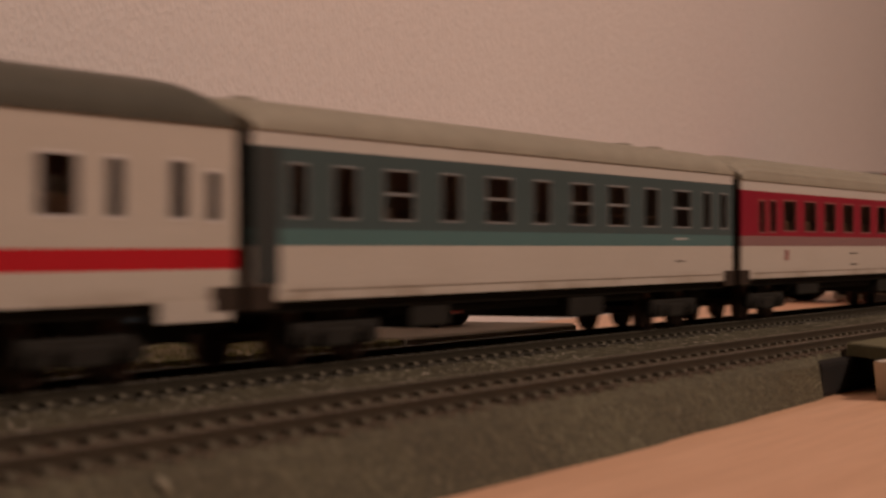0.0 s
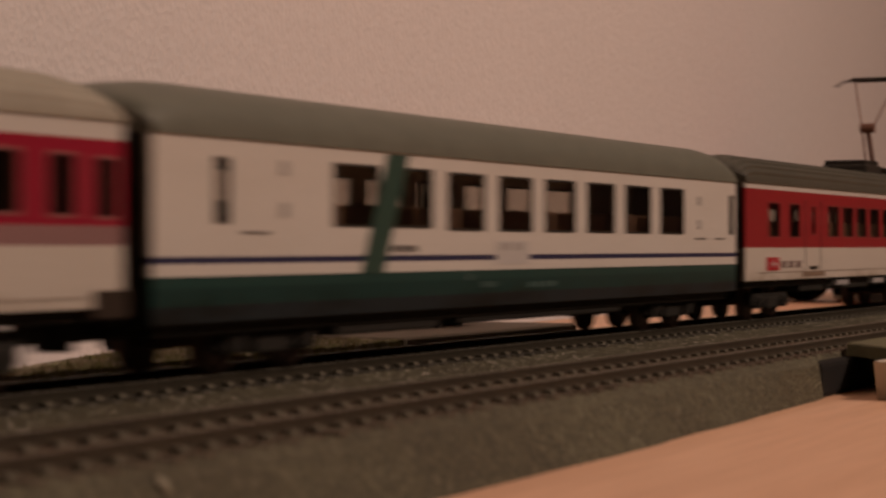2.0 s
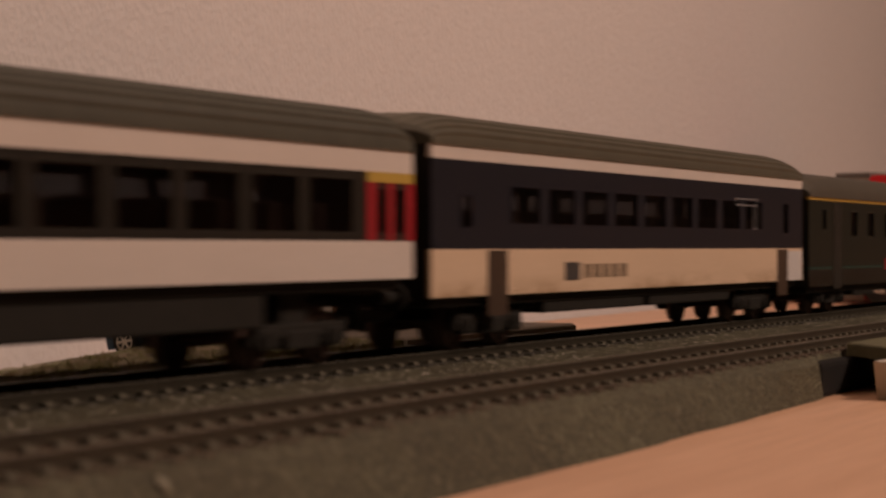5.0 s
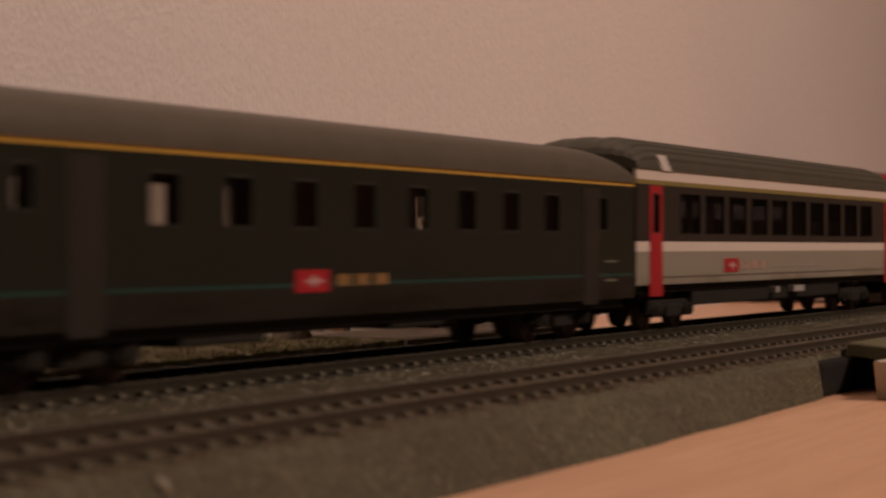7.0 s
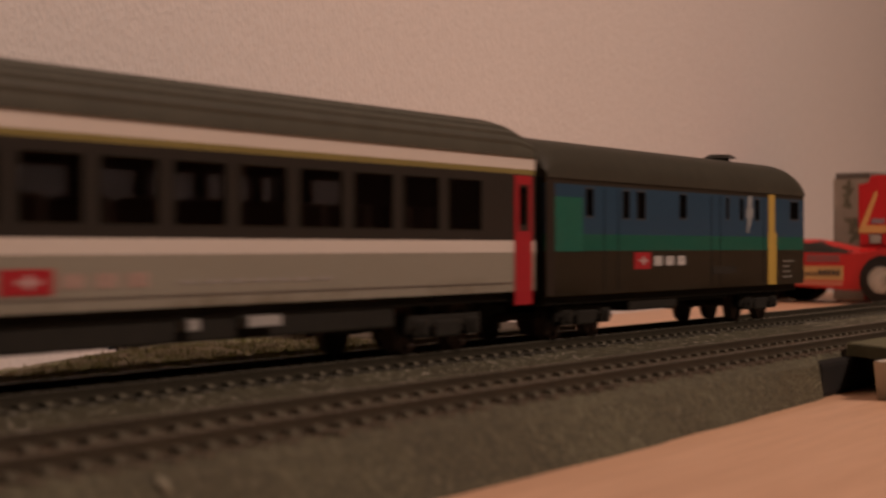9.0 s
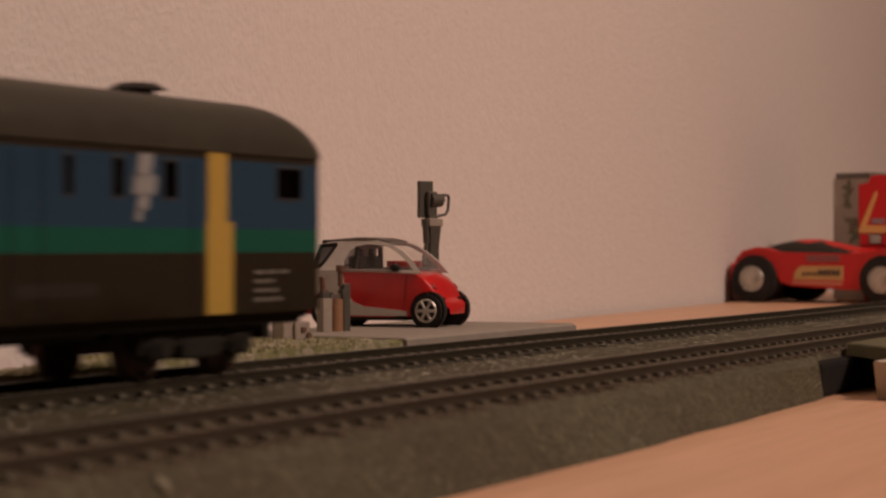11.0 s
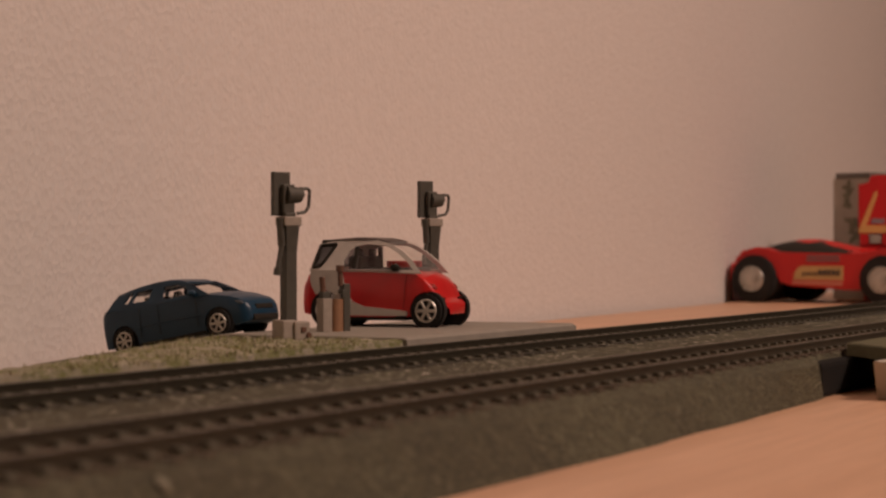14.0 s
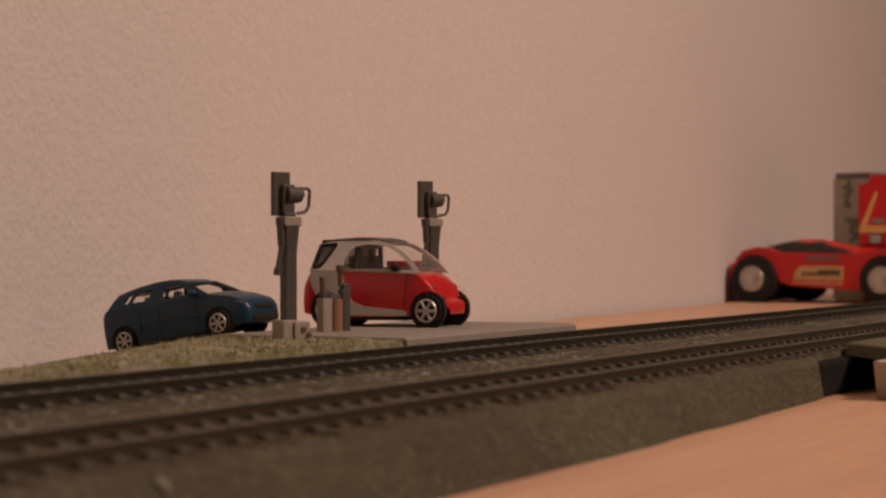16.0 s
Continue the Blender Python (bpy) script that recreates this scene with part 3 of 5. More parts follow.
# 5 red restaurant coach
SBB = (0.225, 0.014, 0.018)
C5 = coach(1268.4, 255.5, "red and white restaurant coach with a roof pantograph",
           [(0, CRM), (21.8, SBB), (39.4, WHT)], 41.2, 49.6, 12.2,
           [(22.8, 34.7, 25, 36), (44.6, 56.3, 25, 36), (69.4, 74, 25.9, 35.6)] + row(88.7, 18.05, 8, 14.0, 25.3, 36.0),
           DARK_ROOF, frame_mat=plain("dark_red_frame", (0.16, 0.02, 0.02), 0.4, vary=0.1, scale=900), boxes=[(64, 92, 8), (96, 150, 8.2)], ribs=0.5,
           roof_label="dark ribbed roof", ends=12)
decal(C5, "logo", 20.7, 33.7, 15.1, 19.1, RED, "red square emblem")
cross(C5, 27.2, 17.1)
GREYPRINT = plain("worn_grey_print", (0.17, 0.12, 0.105), 0.55, vary=0.2, scale=900)
lettering(C5, 35.2, 59.3, 15.8, 18.0, GREYPRINT, 9)
decal(C5, "vent_slot", 67.3, 76.1, 15, 16.2, BLACK)
decal(C5, "step_plate", 59.3, 84.9, 12.9, 14.5, plain("brown_plate", (0.20, 0.14, 0.09), 0.7, scale=600))
lettering(C5, 179.5, 197.4, 15.5, 17.2, GREYPRINT, 5)
for k, w in enumerate((8.5, 5.5, 7.0, 6.0)):
    lettering(C5, 244, 244 + w, 19.4 - 1.5 * k, 19.8 - 1.5 * k, GREYPRINT, 2)
for u in (62, 80):
    decal(C5, "door_seam", u, u + 0.3, 12.6, 37, DARKPRINT)


def pantograph(c):
    bm = bmesh.new()
    for a in (-7, 7):
        block(bm, 196 * MM, 246 * MM, (a - 0.5) * MM, (a + 0.5) * MM, 51.4 * MM, 52.3 * MM, 0.2 * MM)
    for u in (198, 210, 222, 234, 244):
        block(bm, (u - 0.7) * MM, (u + 0.7) * MM, -7 * MM, 7 * MM, 51.4 * MM, 52.2 * MM, 0.2 * MM)
    block(bm, 194 * MM, 247 * MM, -8.5 * MM, 8.5 * MM, 48.2 * MM, 49.8 * MM, 0.4 * MM)
    p = part("pantograph", bm, BLACK, c, "raised single-arm current collector")
    for u in (203, 240):
        for a in (-7, 7):
            bm = bmesh.new()
            disc(bm, (u * MM, a * MM, 50.5 * MM), (0, 0, 1), 1.2 * MM, 2.6 * MM, 12)
            disc(bm, (u * MM, a * MM, 50.5 * MM), (0, 0, 1), 1.7 * MM, 0.7 * MM, 12)
            part("insulator", bm, BLACK, p)
    bm = bmesh.new()
    block(bm, 170 * MM, 192 * MM, -8.5 * MM, 8.5 * MM, 48.6 * MM, 52.6 * MM, 0.8 * MM)
    e = part("roof_equipment", bm, BLACK, c, "black louvred box on the roof")
    for k in range(5):
        bm = bmesh.new()
        block(bm, (170.8 + k * 4.4) * MM, (173.2 + k * 4.4) * MM, -7.6 * MM, 7.6 * MM, 52.5 * MM, 54.2 * MM, 0.3 * MM)
        part("louvre", bm, BLACK, e)
    arm = plain("collector_brown", (0.15, 0.075, 0.05), 0.5, 0.3, vary=0.2, scale=700)
    bm = bmesh.new()
    rod(bm, (213 * MM, 0, 52.6 * MM), (204 * MM, 0, 67.4 * MM), 0.95 * MM)
    rod(bm, (209 * MM, 1.8 * MM, 52.6 * MM), (203 * MM, 1.8 * MM, 66 * MM), 0.35 * MM)
    part("lower_arm", bm, arm, p)
    bm = bmesh.new()
    rod(bm, (204 * MM, -2.6 * MM, 67.6 * MM), (204 * MM, 2.6 * MM, 67.6 * MM), 1.9 * MM, 14)
    part("knuckle", bm, arm, p, smooth=40)
    for a in (-1, 1):
        bm = bmesh.new()
        rod(bm, (204 * MM, a * 2.2 * MM, 68 * MM), (216 * MM, a * 8 * MM, 86.4 * MM), 0.30 * MM)
        part("upper_arm", bm, arm, p)
    for u in (214, 219):
        bm = bmesh.new()
        rod(bm, (u * MM, -9 * MM, 87 * MM), (u * MM, 9 * MM, 87 * MM), 0.8 * MM)
        h = part("collector_strip", bm, BLACK, p)
        for a in (-1, 1):
            bm = bmesh.new()
            rod(bm, (u * MM, a * 9 * MM, 87 * MM), (u * MM, a * 12.5 * MM, 86.5 * MM), 0.22 * MM)
            rod(bm, (u * MM, a * 12.5 * MM, 86.5 * MM), (u * MM, a * 15.8 * MM, 84.6 * MM), 0.2 * MM)
            part("horn", bm, BLACK, h)


pantograph(C5)
# 6 white and black coach with red doors
C6 = coach(1532.6, 257, "white coach with a black window band and red doors",
           [(0, PNK), (23.4, (0.017, 0.016, 0.013)), (36.6, PNK)], 41.2, 49.7, 16.0,
           [(5.6, 11.9, 24.5, 34.8), (16.6, 21.4, 24.5, 34.8)] + row(29, 20.6, 10, 17.6, 24.6, 35.6) + [(241, 245.5, 24.5, 34), (248.5, 253.5, 24.5, 34)],
           DARK_ROOF, frame_mat=BLACK, pane=DARKGLASS, boxes=[(54, 203, 7.8)], ribs=0.5, low=9, roof_label="dark ribbed roof", ends=8, wide=3.2)
for a, b in ((0.1, 5.4), (12.0, 16.4), (21.6, 25), (237.3, 240.8), (245.7, 248.3), (253.7, 256.9)):
    decal(C6, "door_panel", a, b, 23.5, 34.8, RED, "red painted door edge")
for a, b in ((0.1, 25), (237.3, 256.9)):
    decal(C6, "door_header", a, b, 34.8, 36.8, YELLOW, "yellow band over the doors")
decal(C6, "logo", 55.4, 66.8, 16.9, 20.9, RED, "red square emblem")
cross(C6, 61.1, 18.9)
lettering(C6, 69, 93.5, 17.6, 20.0, DARKPRINT, 9)
lettering(C6, 22, 24.5, 17.2, 21.6, plain("grey_print", (0.3, 0.28, 0.26), 0.6, scale=700), 1)
# 7 midnight blue and cream panorama coach
C7 = coach(1797.9, 267, "midnight blue and cream coach with a rounded ribbed roof",
           [(0, (0.60, 0.46, 0.315)), (21.6, (0.011, 0.013, 0.019)), (40.5, PNK)], 43.4, 50.6, 11.8,
           [(14.2, 20, 26, 33.5)] + row(40, 21, 9, 16.5, 27, 36) + [(246, 252, 26, 36)],
           plain("olive_roof", (0.085, 0.077, 0.051), 0.55, vary=0.2, scale=200), frame_mat=plain("navy_frame", (0.012, 0.013, 0.02), 0.4, scale=800), pane=DARKGLASS,
           boxes=[(64, 130, 7), (134, 200, 7)], ribs=0.5, ends=20, low=8, roof_label="olive-grey ribbed roof", seats="open")
for u in (27.6, 240):
    decal(C7, "door", u, u + 10.4, 7.4, 21.5, plain("dark_door", (0.055, 0.035, 0.022), 0.5, vary=0.2, scale=500), "dark brown door panel")
decal(C7, "notice", 250.8, 266, 11.9, 21.0, WHITE, "white panel with fine print")
for k in range(4):
    lettering(C7, 254, 262, 13.2 + 1.7 * k, 13.7 + 1.7 * k, plain("faint_print", (0.40, 0.38, 0.35), 0.6, scale=700), 3)
OUTLINE = plain("pale_outline", (0.20, 0.20, 0.20), 0.5, scale=700)
for u0, u1, z0, z1 in ((198.4, 218.9, 36.0, 36.4), (198.4, 218.9, 34.2, 34.6), (198.4, 198.8, 34.6, 36.0), (218.5, 218.9, 27.6, 36.0), (215.2, 215.6, 27.6, 34.2), (215.2, 218.9, 27.4, 27.8)):
    decal(C7, "outline_print", u0, u1, z0, z1, OUTLINE, lift=0.3)
decal(C7, "logo", 71, 80, 14.5, 18.7, DARKPRINT)
lettering(C7, 83, 113, 15, 18.2, plain("brown_print", (0.22, 0.16, 0.10), 0.6, scale=700), 5)
# 8 dark green coach
DG = (0.0105, 0.0140, 0.0105)
C8 = coach(2072.5, 270.5, "very dark green first class coach with a yellow cantrail line",
           [(0, (0.014, 0.014, 0.011)), (14.9, (0.012, 0.045, 0.036)), (15.5, DG), (37.3, (0.46, 0.29, 0.055))], 38.4, 47.0, 9.4,
           [(15.4, 21, 27.4, 35)] + [(54 + i * 23.0 - 3, 54 + i * 23.0 + 9.5 - 3, 25.4, 34.7) for i in range(8)] + [(246, 252, 26, 34.6)],
           BROWN_ROOF, frame_mat=plain("green_frame", (0.024, 0.029, 0.023), 0.45, scale=800), pane=GLASS, seats="none",
           boxes=[(64, 92, 5.5), (140, 165, 6)], ends=26, low=7, roof_label="smooth brown-grey rounded roof")
decal(C8, "logo", 98, 110.4, 14, 18.1, RED, "red square emblem")
cross(C8, 104.2, 16.05)
lettering(C8, 113, 136, 15.0, 17.2, plain("gold_print", (0.30, 0.17, 0.06), 0.55, scale=700), 9)
for u in (29, 236):
    d = decal(C8, "door", u, u + 9.5, 8.4, 36.4, plain("grey_green_door", (0.025, 0.023, 0.018), 0.55, vary=0.2, scale=500), "grey-green folding door")
    decal(C8, "door_pane", u + 2, u + 7.5, 26, 34, BLACK, lift=0.25)
for z in (13.8, 18.4):
    lettering(C8, 250, 261, z, z + 0.6, plain("pale_mark", (0.12, 0.12, 0.085), 0.6, scale=700), 1)
# 9 grey coach with red doors
GRY = (0.238, 0.222, 0.175)
C9 = coach(2344.3, 265, "grey, black and white coach with red doors",
           [(0, GRY), (20.9, PNK), (23.5, (0.023, 0.021, 0.018)), (38.3, (0.20, 0.165, 0.055)), (39.6, PNK)], 42.3, 50.7, 12.4,
           [(11.9, 17.4, 26, 36)] + row(33.5, 20.7, 10, 16.5, 25.6, 36.8) + [(256, 260.5, 27, 36)],
           DARK_ROOF, frame_mat=BLACK, rim=0.3, pane=DARKGLASS, boxes=[(50, 200, 6.2)], ribs=0.5, ends=14, low=6, roof_label="dark ribbed high roof", seats="open")
for a in (9.6, 253.6):
    decal(C9, "door", a, a + 9.6, 9.4, 25.8, RED, "red painted door")
    decal(C9, "door_header", a, a + 9.6, 36.2, 38.2, RED, "red painted door top")
    decal(C9, "door_edge", a, a + 2.2, 25.8, 36.2, RED)
    decal(C9, "door_edge", a + 7.8, a + 9.6, 25.8, 36.2, RED)
decal(C9, "logo", 70.5, 83.6, 15.1, 19.0, RED, "red square emblem")
cross(C9, 77, 17.05)
lettering(C9, 85, 111, 15.9, 18.2, plain("pink_print", (0.42, 0.28, 0.23), 0.55, scale=700), 9)
decal(C9, "roof_flash", 18.5, 25.0, 42.2, 46.2, WHITE, "white slanted flash on the roof edge", lean=-5.0, lift=0.55)
decal(C9, "groove", 20, 253, 14.2, 14.5, plain("groove_grey", (0.12, 0.10, 0.08), 0.6, scale=700))
for u, w in ((121, 3.4), (140, 11.5)):
    decal(C9, "label_plate", u, u + w, 8.4, 10.2, plain("pale_plate", (0.34, 0.33, 0.30), 0.6, scale=700), "white plate on the underframe", lift=-2.1)
# 10 baggage van
C10 = coach(2615.5, 209.4, "blue, green and brown baggage van at the train's end",
            [(0, (0.018, 0.015, 0.009)), (21.2, (0.005, 0.082, 0.056)), (25.1, (0.016, 0.050, 0.088)), (36.9, (0.024, 0.021, 0.015))], 38.3, 48.3, 10.8,
            [(24.2, 29.8, 29.2, 36.7), (48.8, 54.2, 29, 36.7), (58.8, 65.8, 29, 36.7), (91.2, 97.5, 29.5, 36.7), (130.7, 133.9, 29.8, 36.7), (143.4, 147.4, 29.8, 36.7), (157.8, 162.7, 29.8, 36.7), (194.1, 203.6, 30.4, 36.7)],
            VAN_ROOF, frame_mat=plain("slate_frame", (0.035, 0.045, 0.055), 0.5, scale=800), pane=DARKGLASS, seats="none",
            boxes=[(60, 96, 6)], ends=11, low=7.5, roof_label="smooth dark olive roof", bogies=34)
decal(C10, "end_strip", 0.1, 5.2, 10.9, 38.2, plain("end_brown", (0.026, 0.018, 0.012), 0.6, scale=500), "dark brown strip at the van's leading end")
decal(C10, "green_panel", 5.3, 22.4, 21.2, 34, plain("bright_green_paint", (0.004, 0.105, 0.070), 0.45, vary=0.2, scale=500), "bright green end panel")
decal(C10, "door", 171.4, 177.6, 26.5, 38.2, YELLOW, "yellow door edge")
decal(C10, "door", 171.0, 179.4, 10.9, 26.5, YELLOW, "yellow door edge")
TORN = plain("pale_notice", (0.30, 0.31, 0.30), 0.6, vary=0.3, scale=700)
for a, b, z0, z1, lean in ((150.2, 154.2, 33.6, 37.2, 0.8), (149.2, 155.4, 30.6, 33.8, 0.6), (150.4, 153.4, 28.2, 30.8, 0.5), (150.0, 151.6, 26.4, 28.4, 0.4)):
    decal(C10, "notice", a, b, z0, z1, TORN, "pale torn notice", lean=lean, lift=0.2)
for k, w in enumerate((12.5, 7.0, 8.5, 10.0)):
    lettering(C10, 186.8, 186.8 + w, 17.6 - 1.6 * k, 18.2 - 1.6 * k, plain("small_pale_print", (0.20, 0.19, 0.16), 0.6, scale=700), 3)
SEAM = plain("panel_seam", (0.014, 0.018, 0.022), 0.6, scale=700)
for u in (36.5, 46.0, 118.0, 125.5, 166.5):
    decal(C10, "door_seam", u, u + 0.35, 11.2, 36.6, SEAM, lift=0.1)
decal(C10, "vent_slot", 118.6, 140.0, 14.6, 16.8, BLACK, "dark slot in the flank", lift=0.1)
decal(C10, "logo", 57, 69.2, 16.6, 20.9, RED, "red square emblem")
cross(C10, 63.1, 18.75)
lettering(C10, 71, 98, 17.4, 19.9, WHITE, 9)
bm = bmesh.new()
disc(bm, (175.1 * MM, 0, 49.9 * MM), (0, 0, 1), 5.2 * MM, 1.1 * MM, 24, 3.4 * MM)
disc(bm, (175.1 * MM, 0, 48.4 * MM), (0, 0, 1), 3 * MM, 2.6 * MM, 16)
part("roof_vent", bm, BLACK, C10, "round dark roof vent")
for c, n in ((C1, 266), (C2, 266.9), (C3, 266.5)):
    for a in (-1.5, n - 8):
        bm = bmesh.new()
        block(bm, a * MM, (a + 9.5) * MM, -16.7 * MM, 16.7 * MM, 11 * MM, 15.6 * MM, 0.4 * MM)
        part("end_step", bm, plain("step_brown", (0.034, 0.023, 0.015), 0.95, scale=500), c, "dark brown end step")
decal(C2, "door", 0.4, 9.0, 15.7, 39.8, plain("dark_green_door", (0.036, 0.042, 0.039), 0.6, vary=0.2, scale=500), "dark folding end door")
for u in (24, 222, 246):
    bm = bmesh.new()
    disc(bm, (u * MM, 0, 49.6 * MM), (0, 0, 1), 3.4 * MM, 1.6 * MM, 18, 2.2 * MM)
    part("roof_vent", bm, GREY_ROOF, C2)
lettering(C2, 219.2, 226.4, 18.3, 18.7, DARKPRINT, 1)
lettering(C2, 217.9, 228.6, 24.2, 24.7, WHITE, 2)
GAPLINE = plain("sill_line", (0.24, 0.20, 0.15), 0.7, vary=0.3, scale=500)
for c, n in ((C2, 266.9), (C3, 266.5), (C5, 255.5)):
    decal(c, "sill_seam", 12, n - 10, 14.3, 14.6, GAPLINE, lift=0.08)
for u in (100, 148):
    decal(C5, "label_plate", u, u + 15, 9.6, 11.2, plain("pale_underframe_plate", (0.32, 0.31, 0.29), 0.6, scale=700), "white plate on the underframe", lift=-2.1)
for u, w, z in ((126, 8, 13.6), (151, 17, 13.2), (118, 4, 15.2)):
    lettering(C4, u, u + w, z, z + 1.3, plain("faded_green_print", (0.055, 0.10, 0.085), 0.6, vary=0.4, scale=700), 4)
lettering(C9, 118, 172, 16.2, 16.8, plain("faded_pale_print", (0.30, 0.275, 0.24), 0.6, scale=700), 7)
COACHES = [C1, C2, C3, C4, C5, C6, C7, C8, C9, C10]


# ---- the level crossing behind the tracks ----
FLAT = RAIL - 0.0006


def verge_height(x, y):
    """The crossing's ground: level beside the track, a ramp falling to the wall, a shoulder that runs out along the track."""
    z = FLAT if y < 0.286 else FLAT - (y - 0.286) * 0.155
    edge = 0.24 + (x - 0.314) * 0.351
    if x < 0.455:
        z -= min(1.0, max(0.0, (y - edge) / 0.012)) ** 0.8 * max(0.0, z - 0.0015) * min(1.0, (0.462 - x) / 0.03)
    return max(z, 0.0012)


def grass_verge():
    bm = bmesh.new()
    nx, ny = 150, 90
    grid = []
    for i in range(nx + 1):
        x = 0.300 + (0.470 - 0.300) * i / nx
        col = []
        for j in range(ny + 1):
            y = 0.2335 + (0.345 - 0.2335) * j / ny
            z = verge_height(x, y) + 0.0006 * noise.noise((x * 260, y * 260, 1)) + 0.0004 * noise.noise((x * 700, y * 700, 5))
            if j == 0 or i == 0:
                z = 0.0004
            col.append(bm.verts.new((x, y, z)))
        grid.append(col)
    for i in range(nx):
        for j in range(ny):
            bm.faces.new((grid[i][j], grid[i + 1][j], grid[i + 1][j + 1], grid[i][j + 1]))
    tagged(part("grass_verge", bm, GRASS, smooth=60), "patchy pale and green scatter-grass verge beside the road", "grass", kind="structure")
    vs, fs = [], []
    rnd = random.Random(5)
    for _ in range(4200):
        x = 0.302 + 0.160 * rnd.random()
        y = 0.2345 + 0.052 * rnd.random() ** 1.3
        if y > 0.24 + (x - 0.314) * 0.351 and x < 0.45 or noise.noise((x * 90, y * 90, 8)) < -0.15:
            continue
        z = verge_height(x, y)
        h, a, w = 0.0005 + 0.0009 * rnd.random(), rnd.random() * 6.3, 0.00022
        dx, dy = math.cos(a) * w, math.sin(a) * w
        k = len(vs)
        lx, ly = rnd.gauss(0, 0.0005), rnd.gauss(0, 0.0005)
        vs += [(x - dx, y - dy, z - 0.0004), (x + dx, y + dy, z - 0.0004), (x + lx, y + ly, z + h)]
        fs.append((k, k + 1, k + 2))
    me = bpy.data.meshes.new("grass_tufts")
    me.from_pydata(vs, [], fs)
    m, n, l, b = shader("grass_fibre")
    geo = n.new("ShaderNodeNewGeometry")
    l.new(ramp(n, l, geo.outputs["Random Per Island"], [(0.0, (0.44, 0.39, 0.30)), (0.4, (0.33, 0.30, 0.18)), (0.75, (0.19, 0.21, 0.055)), (1.0, (0.28, 0.22, 0.11))]), b.inputs["Base Color"])
    b.inputs["Roughness"].default_value = 0.9
    me.materials.append(m)
    tagged(new("grass_tufts", me), "short dry grass fibres on the verge", "grass", kind="stuff")


grass_verge()
ROADGREY = plain("road_grey", (0.29, 0.265, 0.22), 0.75, vary=0.2, scale=180, relief=0.0004, grime=(0.24, 0.22, 0.17))


def prism(bm, pts, y0, y1):
    """A flat outline in the xz plane, in mm, given depth from y0 to y1."""
    a = [bm.verts.new((x * MM, y0 * MM, z * MM)) for x, z in pts]
    b = [bm.verts.new((x * MM, y1 * MM, z * MM)) for x, z in pts]
    bm.faces.new(a)
    bm.faces.new(b[::-1])
    for i in range(len(pts)):
        j = (i + 1) % len(pts)
        bm.faces.new((a[i], b[i], b[j], a[j]))


def road_plate():
    bm = bmesh.new()
    rings = []
    ys = [0.2335, 0.2345] + [0.236 + 0.110 * i / 24 for i in range(25)]
    for y in ys:
        top = (FLAT if y < 0.286 else FLAT - (y - 0.286) * 0.155) + 0.0007 - (0.0006 if y < 0.234 else 0)
        rings.append([(0.463, y, top - 0.0024), (0.463, y, top - 0.0003), (0.4634, y, top), (0.5714, y, top), (0.572, y, top - 0.0004), (0.572, y, top - 0.0024)])
    loft(bm, rings)
    for y0, y1 in ((0.250, 0.256), (0.285, 0.291)):
        block(bm, 0.468, 0.567, y0, y1, 0.0002, FLAT - 0.0016)
    return tagged(part("road_plate", bm, ROADGREY, smooth=30), "pale grey road plate of the level crossing", "road", kind="structure")


road_plate()


# ---- the near ramp of the crossing ----
def near_ramp():
    t = thing("crossing_ramp", pose(0.480, 0.10, 0), "mossy model road ramp on a beige pier", "road ramp")
    bm = bmesh.new()
    rings = []
    for i in range(9):
        y = 32 - 44 * i / 8
        top = (RAIL / MM - 0.4) - max(0, 10 - y) * 0.12
        rings.append([(x * MM, y * MM, (top + dz + 0.25 * noise.noise((x * .3, y * .4, dz))) * MM) for x, dz in ((12 - min(34, (32 - y) * 1.3), -3.0), (12 - min(34, (32 - y) * 1.3), -0.4), (12.6 - min(34, (32 - y) * 1.3), 0), (60, 0), (110, 0), (110, -3.0))])
    loft(bm, rings)
    part("deck", bm, plain("mossy_deck", (0.13, 0.125, 0.06), 0.9, vary=0.4, scale=220, relief=0.0005, grime=(0.09, 0.085, 0.05)), t)
    bm = bmesh.new()
    rings = [[(x * MM + lean * MM, y * MM, z * MM) for x, y in ((-21, 10), (-21, 17.5), (30, 17.5), (30, 10))] for z, lean in ((0, 4.6), (4, 3.0), (8.6, 1.2))]
    loft(bm, rings)
    part("pier", bm, plain("beige_pier", (0.55, 0.52, 0.44), 0.85, vary=0.15, scale=150), t)
    # Added black block: the deep shade under the deck is put into its colour.
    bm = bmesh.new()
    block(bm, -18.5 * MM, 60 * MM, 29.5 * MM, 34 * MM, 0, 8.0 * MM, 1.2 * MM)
    part("hollow_shade", bm, plain("hollow_shade_black", (0.012, 0.011, 0.009), 0.95, scale=300), t, "black block standing for the shaded hollow under the deck")


near_ramp()


# ---- warning posts ----
POST = plain("olive_grey_metal", (0.092, 0.086, 0.068), 0.55, 0.2, vary=0.2, scale=500)
PALE = plain("pale_casting", (0.36, 0.31, 0.25), 0.6, vary=0.25, scale=400)
COPPER = plain("copper", (0.44, 0.25, 0.145), 0.45, 0.5, vary=0.2, scale=500)
RUST = plain("rusty_brown", (0.16, 0.08, 0.05), 0.7, vary=0.3, scale=600)


